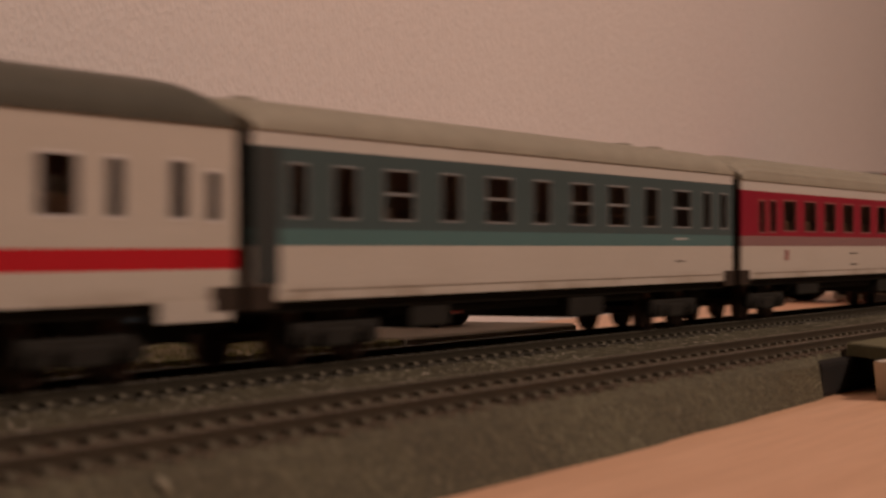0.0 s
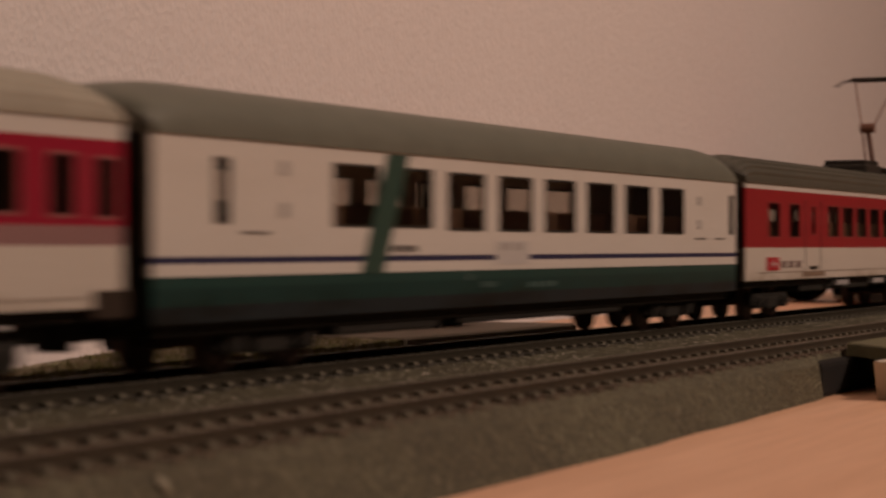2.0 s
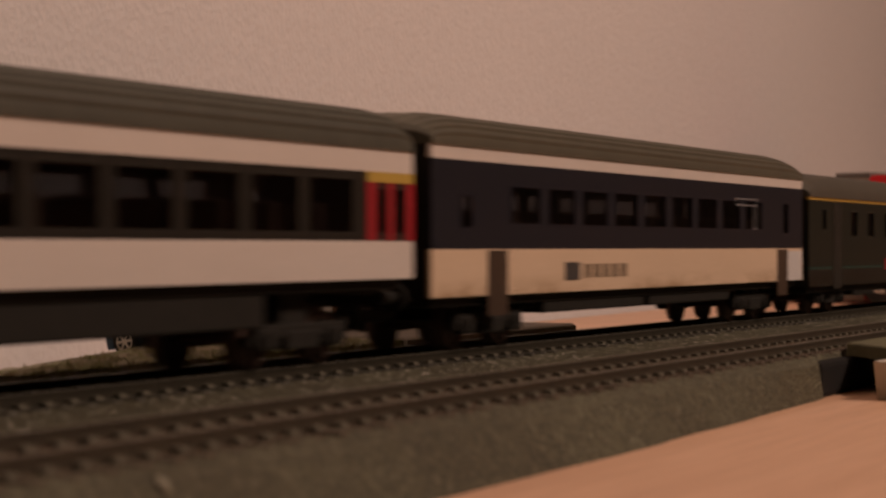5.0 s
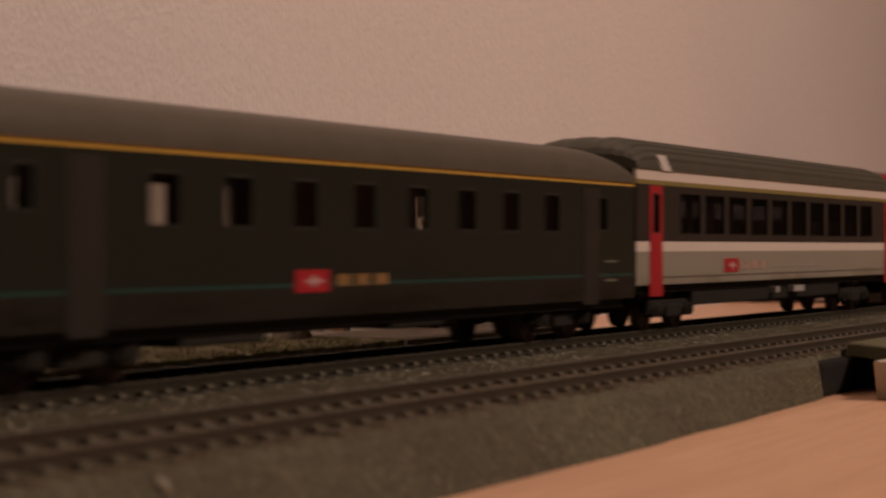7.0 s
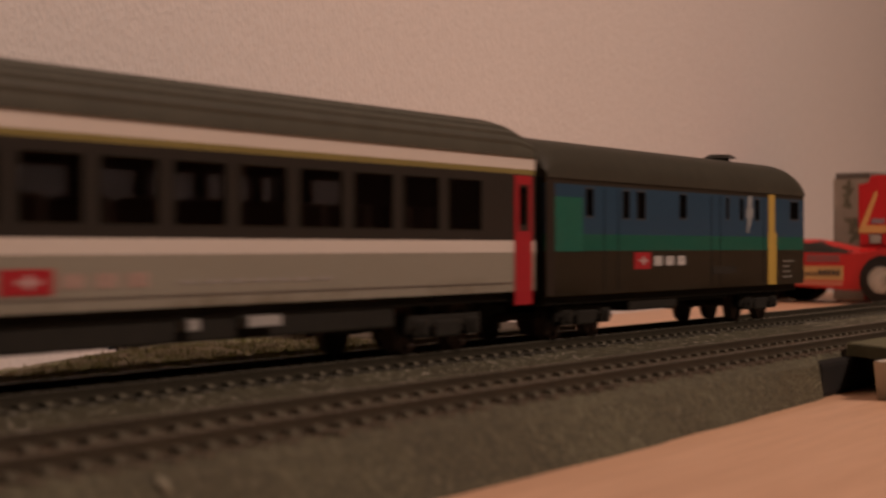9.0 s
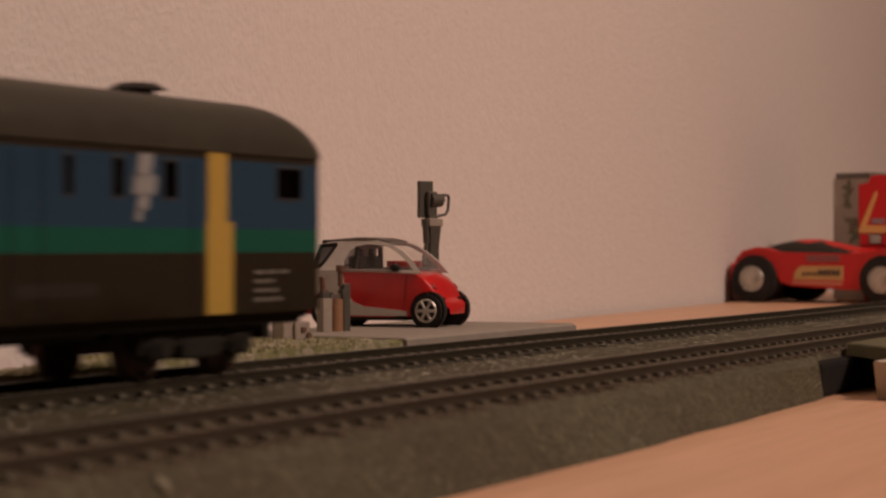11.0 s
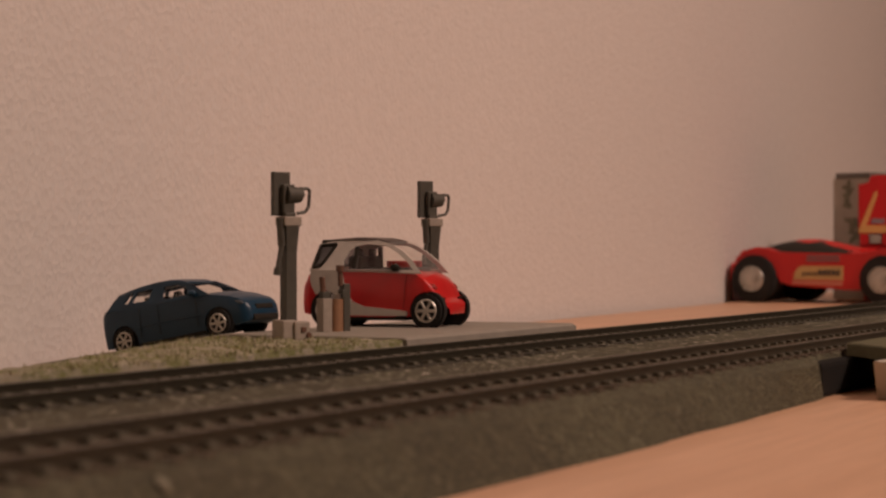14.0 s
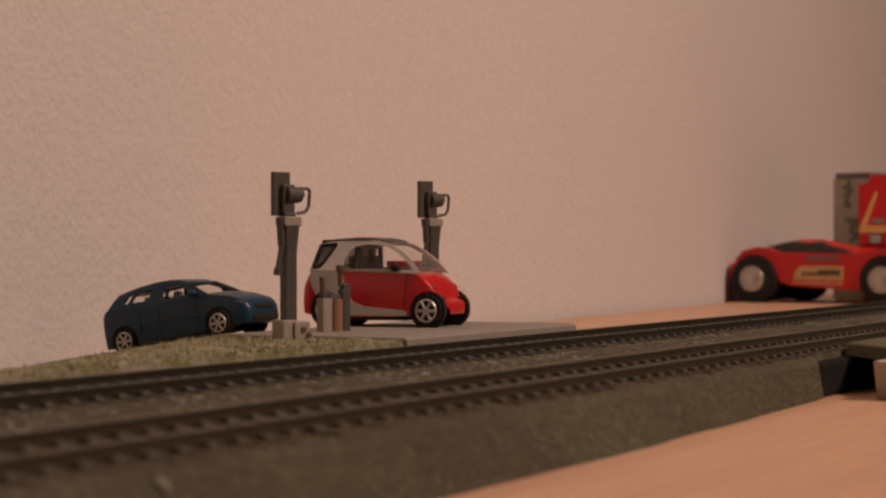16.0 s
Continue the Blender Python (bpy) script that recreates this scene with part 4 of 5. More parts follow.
def warning_post(x, y, ground):
    t = thing("warning_post", pose(x, y, ground, 0, 0, -26), "dark grey level crossing warning post seen from behind", "crossing post", "crossing posts")
    B = lambda bm, x0, x1, y0, y1, z0, z1, bv=0.25: block(bm, x0 * MM, x1 * MM, y0 * MM, y1 * MM, z0 * MM, z1 * MM, bv * MM)
    bm = bmesh.new()
    B(bm, -3.6, 0.4, -3, 2.2, 0, 5.2, 0.4)
    B(bm, -0.6, 4.0, -3.8, 1.6, 0, 4.8, 0.4)
    part("footing", bm, PALE, t, "pale cast footing")
    bm = bmesh.new()
    disc(bm, (3.4 * MM, -3.9 * MM, 1.4 * MM), (0, 1, 0), 0.7 * MM, 0.7 * MM, 10)
    B(bm, 1.2, 2.6, -4.2, -3.6, 2.2, 3.4, 0.1)
    part("bolt", bm, RUST, t)
    bm = bmesh.new()
    loft(bm, [[(xx * MM, yy * MM, z * MM) for xx, yy in ((-h, -h), (h, -h), (h, h), (-h, h))] for z, h in ((4.6, 1.5), (22, 1.5), (27, 1.85), (30, 2.15))])
    part("post", bm, POST, t)
    bm = bmesh.new()
    B(bm, -2.5, 2.6, -2.2, 2.2, 28.4, 30.8, 0.3)
    part("collar", bm, PALE, t, "worn pale collar")
    bm = bmesh.new()
    rod(bm, (-2.9 * MM, -0.6 * MM, 30.4 * MM), (-2.4 * MM, -0.6 * MM, 23.5 * MM), 1.0 * MM, 10)
    rod(bm, (-2.4 * MM, -0.6 * MM, 24 * MM), (-3.9 * MM, -1.0 * MM, 17.6 * MM), 0.65 * MM, 10)
    disc(bm, (-3.9 * MM, -1.0 * MM, 17.2 * MM), (0.2, 0, 1), 1.0 * MM, 1.8 * MM, 10)
    part("hanging_arm", bm, POST, t)
    bm = bmesh.new()
    B(bm, -4.3, 0.7, 0.2, 1.6, 31.0, 41.9, 0.2)
    B(bm, -2.2, 1.2, -1.2, 0.4, 31.6, 38.8, 0.3)
    B(bm, -1.7, 1.5, -1.2, 1.4, 30.2, 31.8, 0.2)
    h = part("signal_head", bm, POST, t, "rectangular dark backing plate")
    bm = bmesh.new()
    disc(bm, (1.1 * MM, 0, 36.2 * MM), (1, 0, 0), 2.5 * MM, 4.4 * MM, 20, 1.9 * MM)
    disc(bm, (3.2 * MM, 0, 36.5 * MM), (1, 0, 0), 1.4 * MM, 1.4 * MM, 16)
    part("lamp_housing", bm, POST, h, smooth=40)
    bm = bmesh.new()
    disc(bm, (3.0 * MM, -0.5 * MM, 37.0 * MM), (1, 0, 0), 0.65 * MM, 1.6 * MM, 12)
    disc(bm, (4.2 * MM, -0.4 * MM, 36.5 * MM), (1, 0, 0), 0.4 * MM, 0.9 * MM, 12)
    part("screw", bm, CHROME, h, smooth=40)
    bm = bmesh.new()
    pts = [(3.0, 37.8), (5.4, 37.8), (6.0, 37.2), (5.6, 33.2), (4.6, 32.0), (2.2, 31.6)]
    for a, b in zip(pts, pts[1:]):
        rod(bm, (a[0] * MM, -0.6 * MM, a[1] * MM), (b[0] * MM, -0.6 * MM, b[1] * MM), 0.42 * MM, 8)
    part("bracket", bm, POST, h, smooth=40)
    return t


warning_post(0.4582, 0.2642, FLAT - 0.0004)
warning_post(0.5662, 0.2774, FLAT + 0.0005)


def barrier_drive():
    t = thing("barrier_drive", pose(0.488, 0.2685, FLAT + 0.0006, 0, 0, -26), "copper and beige barrier drive beside the road", "barrier drive")
    B = lambda bm, x0, x1, y0, y1, z0, z1, bv=0.2: block(bm, x0 * MM, x1 * MM, y0 * MM, y1 * MM, z0 * MM, z1 * MM, bv * MM)
    bm = bmesh.new()
    B(bm, -3.6, -0.7, -1.6, 1.6, 0, 8.8)
    part("beige_box", bm, PALE, t)
    bm = bmesh.new()
    disc(bm, (1.5 * MM, 0, 4.3 * MM), (0, 0, 1), 1.95 * MM, 8.6 * MM, 24)
    part("copper_drum", bm, COPPER, t, "shiny copper drum", smooth=40)
    bm = bmesh.new()
    disc(bm, (1.4 * MM, -0.4 * MM, 9.2 * MM), (0, 0, 1), 1.2 * MM, 1.4 * MM, 16)
    part("cap", bm, CHROME, t, smooth=40)
    bm = bmesh.new()
    B(bm, 3.4, 5.6, -1, 1.2, 0, 12.6)
    B(bm, 2.8, 4.2, -1.2, 1, 8.8, 11.0)
    B(bm, -3.4, -1.0, -1.2, 1, 8.8, 10.6)
    part("dark_post", bm, POST, t)
    bm = bmesh.new()
    rod(bm, (-2.6 * MM, 0, 10.2 * MM), (-2.9 * MM, 0, 14.4 * MM), 0.75 * MM, 10)
    rod(bm, (3.0 * MM, 0, 12.0 * MM), (2.9 * MM, 0, 16.5 * MM), 0.7 * MM, 10)
    disc(bm, (2.9 * MM, 0, 16.6 * MM), (0, 0, 1), 1.1 * MM, 1.6 * MM, 12)
    part("lever", bm, RUST, t, "rusty brown levers")


barrier_drive()

# ---- model cars: x forward, y to their left, z up, in mm ----
TYRE = plain("tyre_rubber", (0.030, 0.028, 0.026), 0.8, vary=0.2, scale=500)
RIM = plain("silver_rim", (0.66, 0.62, 0.54), 0.4, 0.4, vary=0.2, scale=700)


def paint_gloss(name, colour, rough=0.25):
    m = plain(name, colour, rough, vary=0.12, scale=250)
    m.node_tree.nodes["Principled BSDF"].inputs["Coat Weight"].default_value = 0.3
    return m


def body_loft(bm, stations, n=20, power=0.34):
    """Rounded-box sections: (x, z low, z high, half width)."""
    rings = []
    for x, z0, z1, w in stations:
        ring = []
        for i in range(n):
            a = 2 * math.pi * i / n
            c, s = math.cos(a), math.sin(a)
            ring.append((x * MM, math.copysign(abs(c) ** power, c) * w * MM, ((z0 + z1) / 2 + math.copysign(abs(s) ** power, s) * (z1 - z0) / 2) * MM))
        rings.append(ring)
    loft(bm, rings)


def wheel(t, x, y, r, w, spokes, arch=True):
    s = 1 if y > 0 else -1
    bm = bmesh.new()
    for rr, dw in ((r, 0), (r * 0.94, 0.18 * w)):
        disc(bm, (x * MM, y * MM, r * MM), (0, 1, 0), rr * MM, (w + dw) * MM, 32)
    o = part("wheel", bm, TYRE, t, smooth=40)
    bm = bmesh.new()
    yo = y + s * w * 0.62
    for i in range(spokes):
        a = 2 * math.pi * i / spokes
        rod(bm, (x * MM, yo * MM, r * MM), ((x + math.cos(a) * r * 0.62) * MM, yo * MM, (r + math.sin(a) * r * 0.62) * MM), r * 0.10 * MM, 6)
    disc(bm, (x * MM, yo * MM, r * MM), (0, 1, 0), r * 0.20 * MM, w * 0.14 * MM, 16)
    m = 28
    for i in range(m):
        a, b = 2 * math.pi * i / m, 2 * math.pi * (i + 1) / m
        rod(bm, ((x + math.cos(a) * r * .66) * MM, yo * MM, (r + math.sin(a) * r * .66) * MM), ((x + math.cos(b) * r * .66) * MM, yo * MM, (r + math.sin(b) * r * .66) * MM), r * 0.07 * MM, 5)
    part("rim", bm, RIM, o, "silver spoked rim", smooth=40)
    if arch:
        bm = bmesh.new()
        disc(bm, (x * MM, (y - s * w * 0.30) * MM, (r + 0.15) * MM), (0, 1, 0), r * 1.17 * MM, w * 0.9 * MM, 32)
        part("wheel_arch", bm, TYRE, t)


def pane_quad(t, pts, mat, thick=0.25, name="pane"):
    bm = bmesh.new()
    p = [Vector(q) * MM for q in pts]
    nrm = (p[1] - p[0]).cross(p[2] - p[0]).normalized() * thick * MM
    loft(bm, [p, [q + nrm for q in p]])
    return part(name, bm, mat, t)


def bars(t, name, segs, r, mat, label=""):
    bm = bmesh.new()
    for a, b in segs:
        rod(bm, Vector(a) * MM, Vector(b) * MM, r * MM, 8)
    return part(name, bm, mat, t, label, smooth=40)


def framed(bm, outer, holes, y, lean, z0):
    """A sheet outline in the xz plane with openings, leaning inwards above z0, in mm."""
    edges = []
    for loop in [outer, *holes]:
        vs = [bm.verts.new((x * MM, (y - (z - z0) * lean) * MM, z * MM)) for x, z in loop]
        edges += [bm.edges.new((a, b)) for a, b in zip(vs, vs[1:] + vs[:1])]
    bmesh.ops.triangle_fill(bm, use_beauty=True, use_dissolve=False, edges=edges)
    bmesh.ops.recalc_face_normals(bm, faces=bm.faces)
    bmesh.ops.solidify(bm, geom=list(bm.faces), thickness=0.5 * MM)


def shell(bm, stations, arches, tuck=0.07, n=44):
    """A car's lower body: (x, z low, z shoulder, crown, half width) in mm, with the wheel arches (x, z, r) cut out of its flanks."""
    st = np.array(stations, float)
    xs = set(np.linspace(st[0, 0], st[-1, 0], n)) | set(st[:, 0])
    for xc, _, r in arches:
        xs |= {xc - r - 0.02, xc - r + 0.02, xc + r - 0.02, xc + r + 0.02} | {xc + r * math.cos(a * math.pi / 12) for a in range(1, 12)}
    rings = []
    for x in sorted(xs):
        zb, zs, crown, w = (float(np.interp(x, st[:, 0], st[:, i])) for i in range(1, 5))
        low = zb
        for xc, zc, r in arches:
            if abs(x - xc) < r:
                low = max(low, zc + math.sqrt(r * r - (x - xc) ** 2))
        low = min(low, zs - 0.8)
        half = []
        for q in (0, 0.2, 0.45, 0.7, 0.88, 1):
            z = low + (zs - low) * q
            f = (z - zb) / (zs - zb)
            half.append((w * (1 - 0.05 * (1 - f) ** 3 - tuck * f ** 4), z))
        half += [(w * (1 - tuck) * k, zs + crown * (1 - k ** 2.5)) for k in (0.94, 0.78, 0.42)]
        ring = [(x * MM, -y * MM, z * MM) for y, z in half] + [(x * MM, 0, (zs + crown) * MM)] + [(x * MM, y * MM, z * MM) for y, z in reversed(half)]
        rings.append(ring)
    loft(bm, rings)


def hatchback():
    """Small blue five-door car, 1:87."""
    ground = FLAT - (0.306 - 0.286) * 0.155 + 0.0004
    m = pose(0.4803, 0.3060, ground - 0.00028, 0, 0, -90) @ pose(0, 0, 0, 0, -10.6, 0)
    t = thing("model_car", m, "dark blue model hatchback nosing up the crossing ramp", "model car", "model cars")
    P = plain("dark_blue_paint", (0.009, 0.042, 0.078), 0.38, vary=0.12, scale=250)
    bm = bmesh.new()
    shell(bm, [(-22.0, 3.2, 9.8, 0.2, 8.0), (-21.6, 2.4, 11.0, 0.3, 8.9), (-20.4, 2.1, 12.2, 0.3, 9.3), (-17.5, 2.0, 12.8, 0.1, 9.5), (-12, 1.9, 12.7, 0, 9.7), (-4, 1.9, 12.2, 0, 9.8), (6, 1.9, 11.8, 0, 9.7),
               (11, 2.0, 11.6, 0.5, 9.6), (14, 2.1, 11.0, 0.9, 9.4), (18, 2.2, 10.0, 0.9, 9.1), (20.6, 2.3, 9.0, 0.7, 8.7), (22, 2.5, 8.0, 0.5, 8.2), (22.9, 3.0, 6.8, 0.3, 7.5), (23.3, 3.8, 6.0, 0.2, 6.8)],
          [(-15.1, 3.5, 4.15), (14.5, 3.5, 4.15)])
    part("body", bm, P, t, smooth=35)
    bm = bmesh.new()
    body_loft(bm, [(-16.2, 15.6, 16.1, 6.8), (-13, 16.1, 16.9, 7.2), (-9, 16.4, 17.35, 7.4), (-4, 16.6, 17.6, 7.4), (0, 16.5, 17.5, 7.3), (3.2, 16.0, 16.9, 7.1), (5.0, 15.5, 16.0, 6.8)], power=0.5)
    part("roof", bm, P, t, smooth=45)
    outer = [(-19.9, 12.0), (-18.2, 14.0), (-16.0, 16.0), (-10.7, 16.9), (-5, 17.2), (0.5, 17.0), (5.2, 16.0), (9.3, 13.7), (13.0, 11.3)]
    glass = [[(-1.9, 12.5), (6.9, 12.3), (5.9, 14.2), (2.7, 15.7), (-1.4, 15.8)], [(-11.8, 13.2), (-6.6, 13.0), (-5.0, 15.9), (-9.9, 15.9)], [(-14.4, 13.3), (-12.9, 13.2), (-11.1, 15.8), (-12.2, 15.8)]]
    for s in (-1, 1):
        bm = bmesh.new()
        framed(bm, outer, glass, 9.3 * s, s * 0.36, 11.6)
        part("window_frame", bm, P, t)
        for g in glass:
            pane_quad(t, [(x, s * (8.95 - (z - 11.6) * 0.36), z) for x, z in g], CLEAR, 0.2, "side_pane")
        mirror = bmesh.new()
        body_loft(mirror, [(7.2, 12.0, 12.9, 0.5), (7.7, 11.7, 13.3, 1.0), (8.9, 11.8, 13.1, 0.8), (9.3, 12.1, 12.7, 0.4)], n=14, power=0.7)
        bmesh.ops.translate(mirror, vec=(0, s * 10.2 * MM, 0), verts=mirror.verts)
        part("wing_mirror", mirror, P, t, smooth=45)
        for x in (-15.1, 14.5):
            wheel(t, x, s * 8.8, 3.5, 1.7, 6)
        lamp_bm = bmesh.new()
        body_loft(lamp_bm, [(18.8, 8.0, 8.8, 1.0), (19.6, 7.4, 9.0, 1.5), (21.3, 6.9, 8.4, 1.4), (21.9, 7.2, 7.8, 0.9)], n=16, power=0.6)
        bmesh.ops.translate(lamp_bm, vec=(0, s * 7.0 * MM, 0), verts=lamp_bm.verts)
        part("headlight", lamp_bm, plain("dim_headlight", (0.10, 0.115, 0.13), 0.3, 0.3, scale=700), t, smooth=45)
        for x in (-9.4, -3.4, 8.4):
            bars(t, "door_gap", [((x, 9.72 * s, 3.6), (x + 0.3, 9.72 * s, 11.2))], 0.07, BLACK)
        bars(t, "rub_strip", [((-10.2, 9.74 * s, 6.4), (9.6, 9.70 * s, 6.4))], 0.16, P)
        bm = bmesh.new()
        block(bm, -10.6 * MM, 10 * MM, min(8.6 * s, 9.35 * s) * MM, max(8.6 * s, 9.35 * s) * MM, 1.4 * MM, 2.3 * MM, 0.2 * MM)
        part("sill", bm, BLACK, t)
    pane_quad(t, [(12.9, -8.5, 11.5), (12.9, 8.5, 11.5), (4.4, 6.9, 16.0), (4.4, -6.9, 16.0)], CLEAR, name="windscreen")
    pane_quad(t, [(-19.7, 8.4, 12.6), (-19.7, -8.4, 12.6), (-16.4, -6.9, 15.8), (-16.4, 6.9, 15.8)], CLEAR, name="rear_pane")
    bm = bmesh.new()
    block(bm, 22.3 * MM, 23.5 * MM, -4.4 * MM, 4.4 * MM, 5.6 * MM, 7.0 * MM, 0.3 * MM)
    block(bm, 22.0 * MM, 23.7 * MM, -6.2 * MM, 6.2 * MM, 2.7 * MM, 4.3 * MM, 0.4 * MM)
    part("grille", bm, BLACK, t)
    for x, w in ((0.5, 2.4), (-9.0, 2.9)):
        for y in (-4.4, 4.4):
            bm = bmesh.new()
            block(bm, (x - 1) * MM, (x + 1.1) * MM, (y - w) * MM, (y + w) * MM, 8 * MM, 13.3 * MM, 0.6 * MM)
            block(bm, (x - 0.9) * MM, (x + 0.7) * MM, (y - 1.1) * MM, (y + 1.1) * MM, 13.2 * MM, 14.3 * MM, 0.4 * MM)
            part("seat", bm, BLACK, t)


hatchback()


def microcar():
    """Red and silver two-seater, 1:64."""
    m = pose(0.5310, 0.2745, FLAT + 0.0008, 0, 0, -84) @ Matrix.Diagonal((0.985, 0.985, 1.03, 1))
    t = thing("model_car", m, "red and silver two-seat microcar with a clear canopy", "model car", "model cars")
    R = paint_gloss("signal_red_paint", (0.60, 0.020, 0.020), 0.3)
    S = plain("matt_silver_paint", (0.60, 0.56, 0.50), 0.5, 0.05, vary=0.15, scale=400)
    bm = bmesh.new()
    shell(bm, [(-21.4, 4.2, 8.8, 0.2, 10.0), (-20.8, 3.4, 11.0, 0.3, 10.9), (-19.2, 3.1, 13.8, 0.3, 11.4), (-16, 2.8, 15.2, 0.1, 11.5), (-8, 2.6, 15.2, 0, 11.75), (4, 2.6, 14.9, 0, 11.75), (10, 2.7, 14.6, 0.3, 11.6),
               (13.2, 2.8, 14.0, 0.9, 11.5), (15.6, 2.9, 12.6, 1.5, 11.4), (17.2, 2.9, 11.0, 1.9, 11.1), (18.5, 2.9, 9.2, 1.9, 10.7), (19.3, 2.9, 7.8, 1.4, 10.3), (19.7, 2.9, 7.0, 0.8, 10.1), (20.4, 2.9, 6.6, 0.6, 9.6), (21.0, 3.0, 6.3, 0.5, 8.6), (21.5, 3.2, 5.9, 0.4, 7.0), (21.8, 3.7, 5.3, 0.3, 5.2)],
          [(-13.6, 4.4, 5.1), (16.6, 4.4, 5.0)], tuck=0.045)
    part("body", bm, R, t, smooth=62)
    # silver safety cell: roof, rear quarters and curved sills
    bm = bmesh.new()
    body_loft(bm, [(-16.6, 22.2, 22.9, 7.9), (-13, 22.6, 23.6, 8.7), (-6, 22.9, 24.1, 8.9), (0, 22.8, 23.9, 8.8), (3.4, 22.3, 23.2, 8.4)], power=0.5)
    part("roof", bm, plain("dark_roof_panel", (0.075, 0.055, 0.045), 0.5, scale=400), t, "dark roof panel", smooth=45)
    outer = [(-18.9, 15.0), (-16.7, 22.2), (-13, 22.9), (-4.5, 23.3), (1, 23.2), (5.2, 22.2), (8.8, 20.3), (12.4, 17.4), (15.0, 14.4)]
    door_glass = [(-8.8, 15.5), (-8.8, 17.9), (-7.4, 20.1), (-5.3, 21.6), (-2, 22.2), (3.8, 21.7), (7.2, 19.9), (10.4, 17.4), (12.6, 15.2)]
    rear_glass = [(-17.9, 15.9), (-16.2, 21.8), (-11.4, 22.2), (-14.5, 17.6), (-15.9, 16.1)]
    for s in (-1, 1):
        bm = bmesh.new()
        framed(bm, outer, [door_glass, rear_glass], 11.4 * s, s * 0.33, 15.0)
        part("window_frame", bm, S, t, "silver side frame")
        pane_quad(t, [(x, s * (11.0 - (z - 15.0) * 0.33), z) for x, z in door_glass], CLEAR, 0.2, "side_pane")
        pane_quad(t, [(x, s * (11.05 - (z - 15.0) * 0.33), z) for x, z in rear_glass], DARKGLASS, 0.2, "quarter_pane")
        bars(t, "quarter_seal", [tuple((x, s * (11.45 - (z - 15.0) * 0.33), z) for x, z in pq) for pq in zip(rear_glass, rear_glass[1:] + rear_glass[:1])], 0.45, BLACK)
        bm = bmesh.new()
        prism(bm, [(-18.6, 12.4), (-18.3, 15.1), (-8.8, 15.2), (-8.5, 13.4), (-7.6, 9.6), (-5.7, 6.8), (-2, 5.4), (7.4, 4.6), (10.8, 4.2), (10.8, 3.0), (-8.4, 3.0), (-8.8, 5.6), (-10.4, 8.6), (-13.6, 9.7), (-16.8, 8.6), (-17.8, 10.2)], 11.35 * s, 11.92 * s)
        part("safety_cell_side", bm, S, t, "silver rear quarter and sill")
        bars(t, "belt_trim", [((-8.6, 11.5 * s, 15.25), (4, 11.45 * s, 15.05)), ((4, 11.45 * s, 15.05), (13.0, 11.15 * s, 14.5))], 0.2, plain("pale_belt_trim", (0.34, 0.27, 0.25), 0.4, scale=700))
        bars(t, "window_post", [((-5.6, 10.2 * s, 15.4), (-5.2, 8.8 * s, 21.4))], 0.75, BLACK)
        bm = bmesh.new()
        body_loft(bm, [(6.2, 15.2, 16.6, 0.6), (6.9, 14.9, 17.0, 1.1), (8.2, 15.0, 16.8, 1.0), (8.8, 15.5, 16.2, 0.5)], n=14, power=0.7)
        bmesh.ops.translate(bm, vec=(0, s * 12.0 * MM, 0), verts=bm.verts)
        part("wing_mirror", bm, BLACK, t, smooth=45)
        for x in (-13.6, 16.6):
            wheel(t, x, s * 10.6, 4.4, 2.4, 6)
        bm = bmesh.new()
        body_loft(bm, [(15.9, 11.2, 12.0, 0.6), (16.6, 10.4, 12.0, 1.2), (17.9, 9.8, 11.2, 1.2), (18.4, 10.0, 10.6, 0.7)], n=16, power=0.7)
        bmesh.ops.translate(bm, vec=(0, s * 8.6 * MM, 0), verts=bm.verts)
        part("headlight", bm, plain("red_tinted_lens", (0.36, 0.045, 0.04), 0.2, scale=500), t, smooth=45)
        bars(t, "door_line", [((9.6, 11.66 * s, 4.6), (10.6, 11.5 * s, 14.2))], 0.06, plain("dark_red_gap", (0.10, 0.012, 0.012), 0.6, scale=500))
        bm = bmesh.new()
        block(bm, 18.9 * MM, 20.1 * MM, min(5.6 * s, 8.8 * s) * MM, max(5.6 * s, 8.8 * s) * MM, 7.3 * MM, 7.9 * MM, 0.2 * MM)
        part("intake", bm, BLACK, t)
    bm = bmesh.new()
    arc = [(15.2, 9.9, 14.3), (12.6, 9.8, 17.4), (9.1, 9.4, 20.3), (5.5, 9.0, 22.3), (2.6, 8.6, 23.0)]
    loft(bm, [[((x + 1.3 * (1 - k * k)) * MM, k * y * MM, z * MM) for k in (-1, -0.7, -0.35, 0, 0.35, 0.7, 1)] for x, y, z in arc], close=False, caps=False)
    part("windscreen", bm, MILKY, t, smooth=60)
    pane_quad(t, [(-18.6, 9.6, 15.4), (-18.6, -9.6, 15.4), (-16.4, -8.0, 22.2), (-16.4, 8.0, 22.2)], DARKGLASS, name="rear_pane")
    bm = bmesh.new()
    block(bm, -16.2 * MM, -12.0 * MM, -8.7 * MM, 8.7 * MM, 22.5 * MM, 23.4 * MM, 0.3 * MM)
    part("rear_spoiler", bm, BLACK, t)
    for y in (-5, 5):
        bm = bmesh.new()
        block(bm, -8.6 * MM, -4.4 * MM, (y - 2.9) * MM, (y + 2.9) * MM, 12 * MM, 19.0 * MM, 0.8 * MM)
        block(bm, -7.0 * MM, -5.4 * MM, (y - 1.5) * MM, (y + 1.5) * MM, 18.8 * MM, 21.0 * MM, 0.5 * MM)
        block(bm, -6 * MM, 1 * MM, (y - 2.4) * MM, (y + 2.4) * MM, 14.6 * MM, 15.8 * MM, 0.5 * MM)
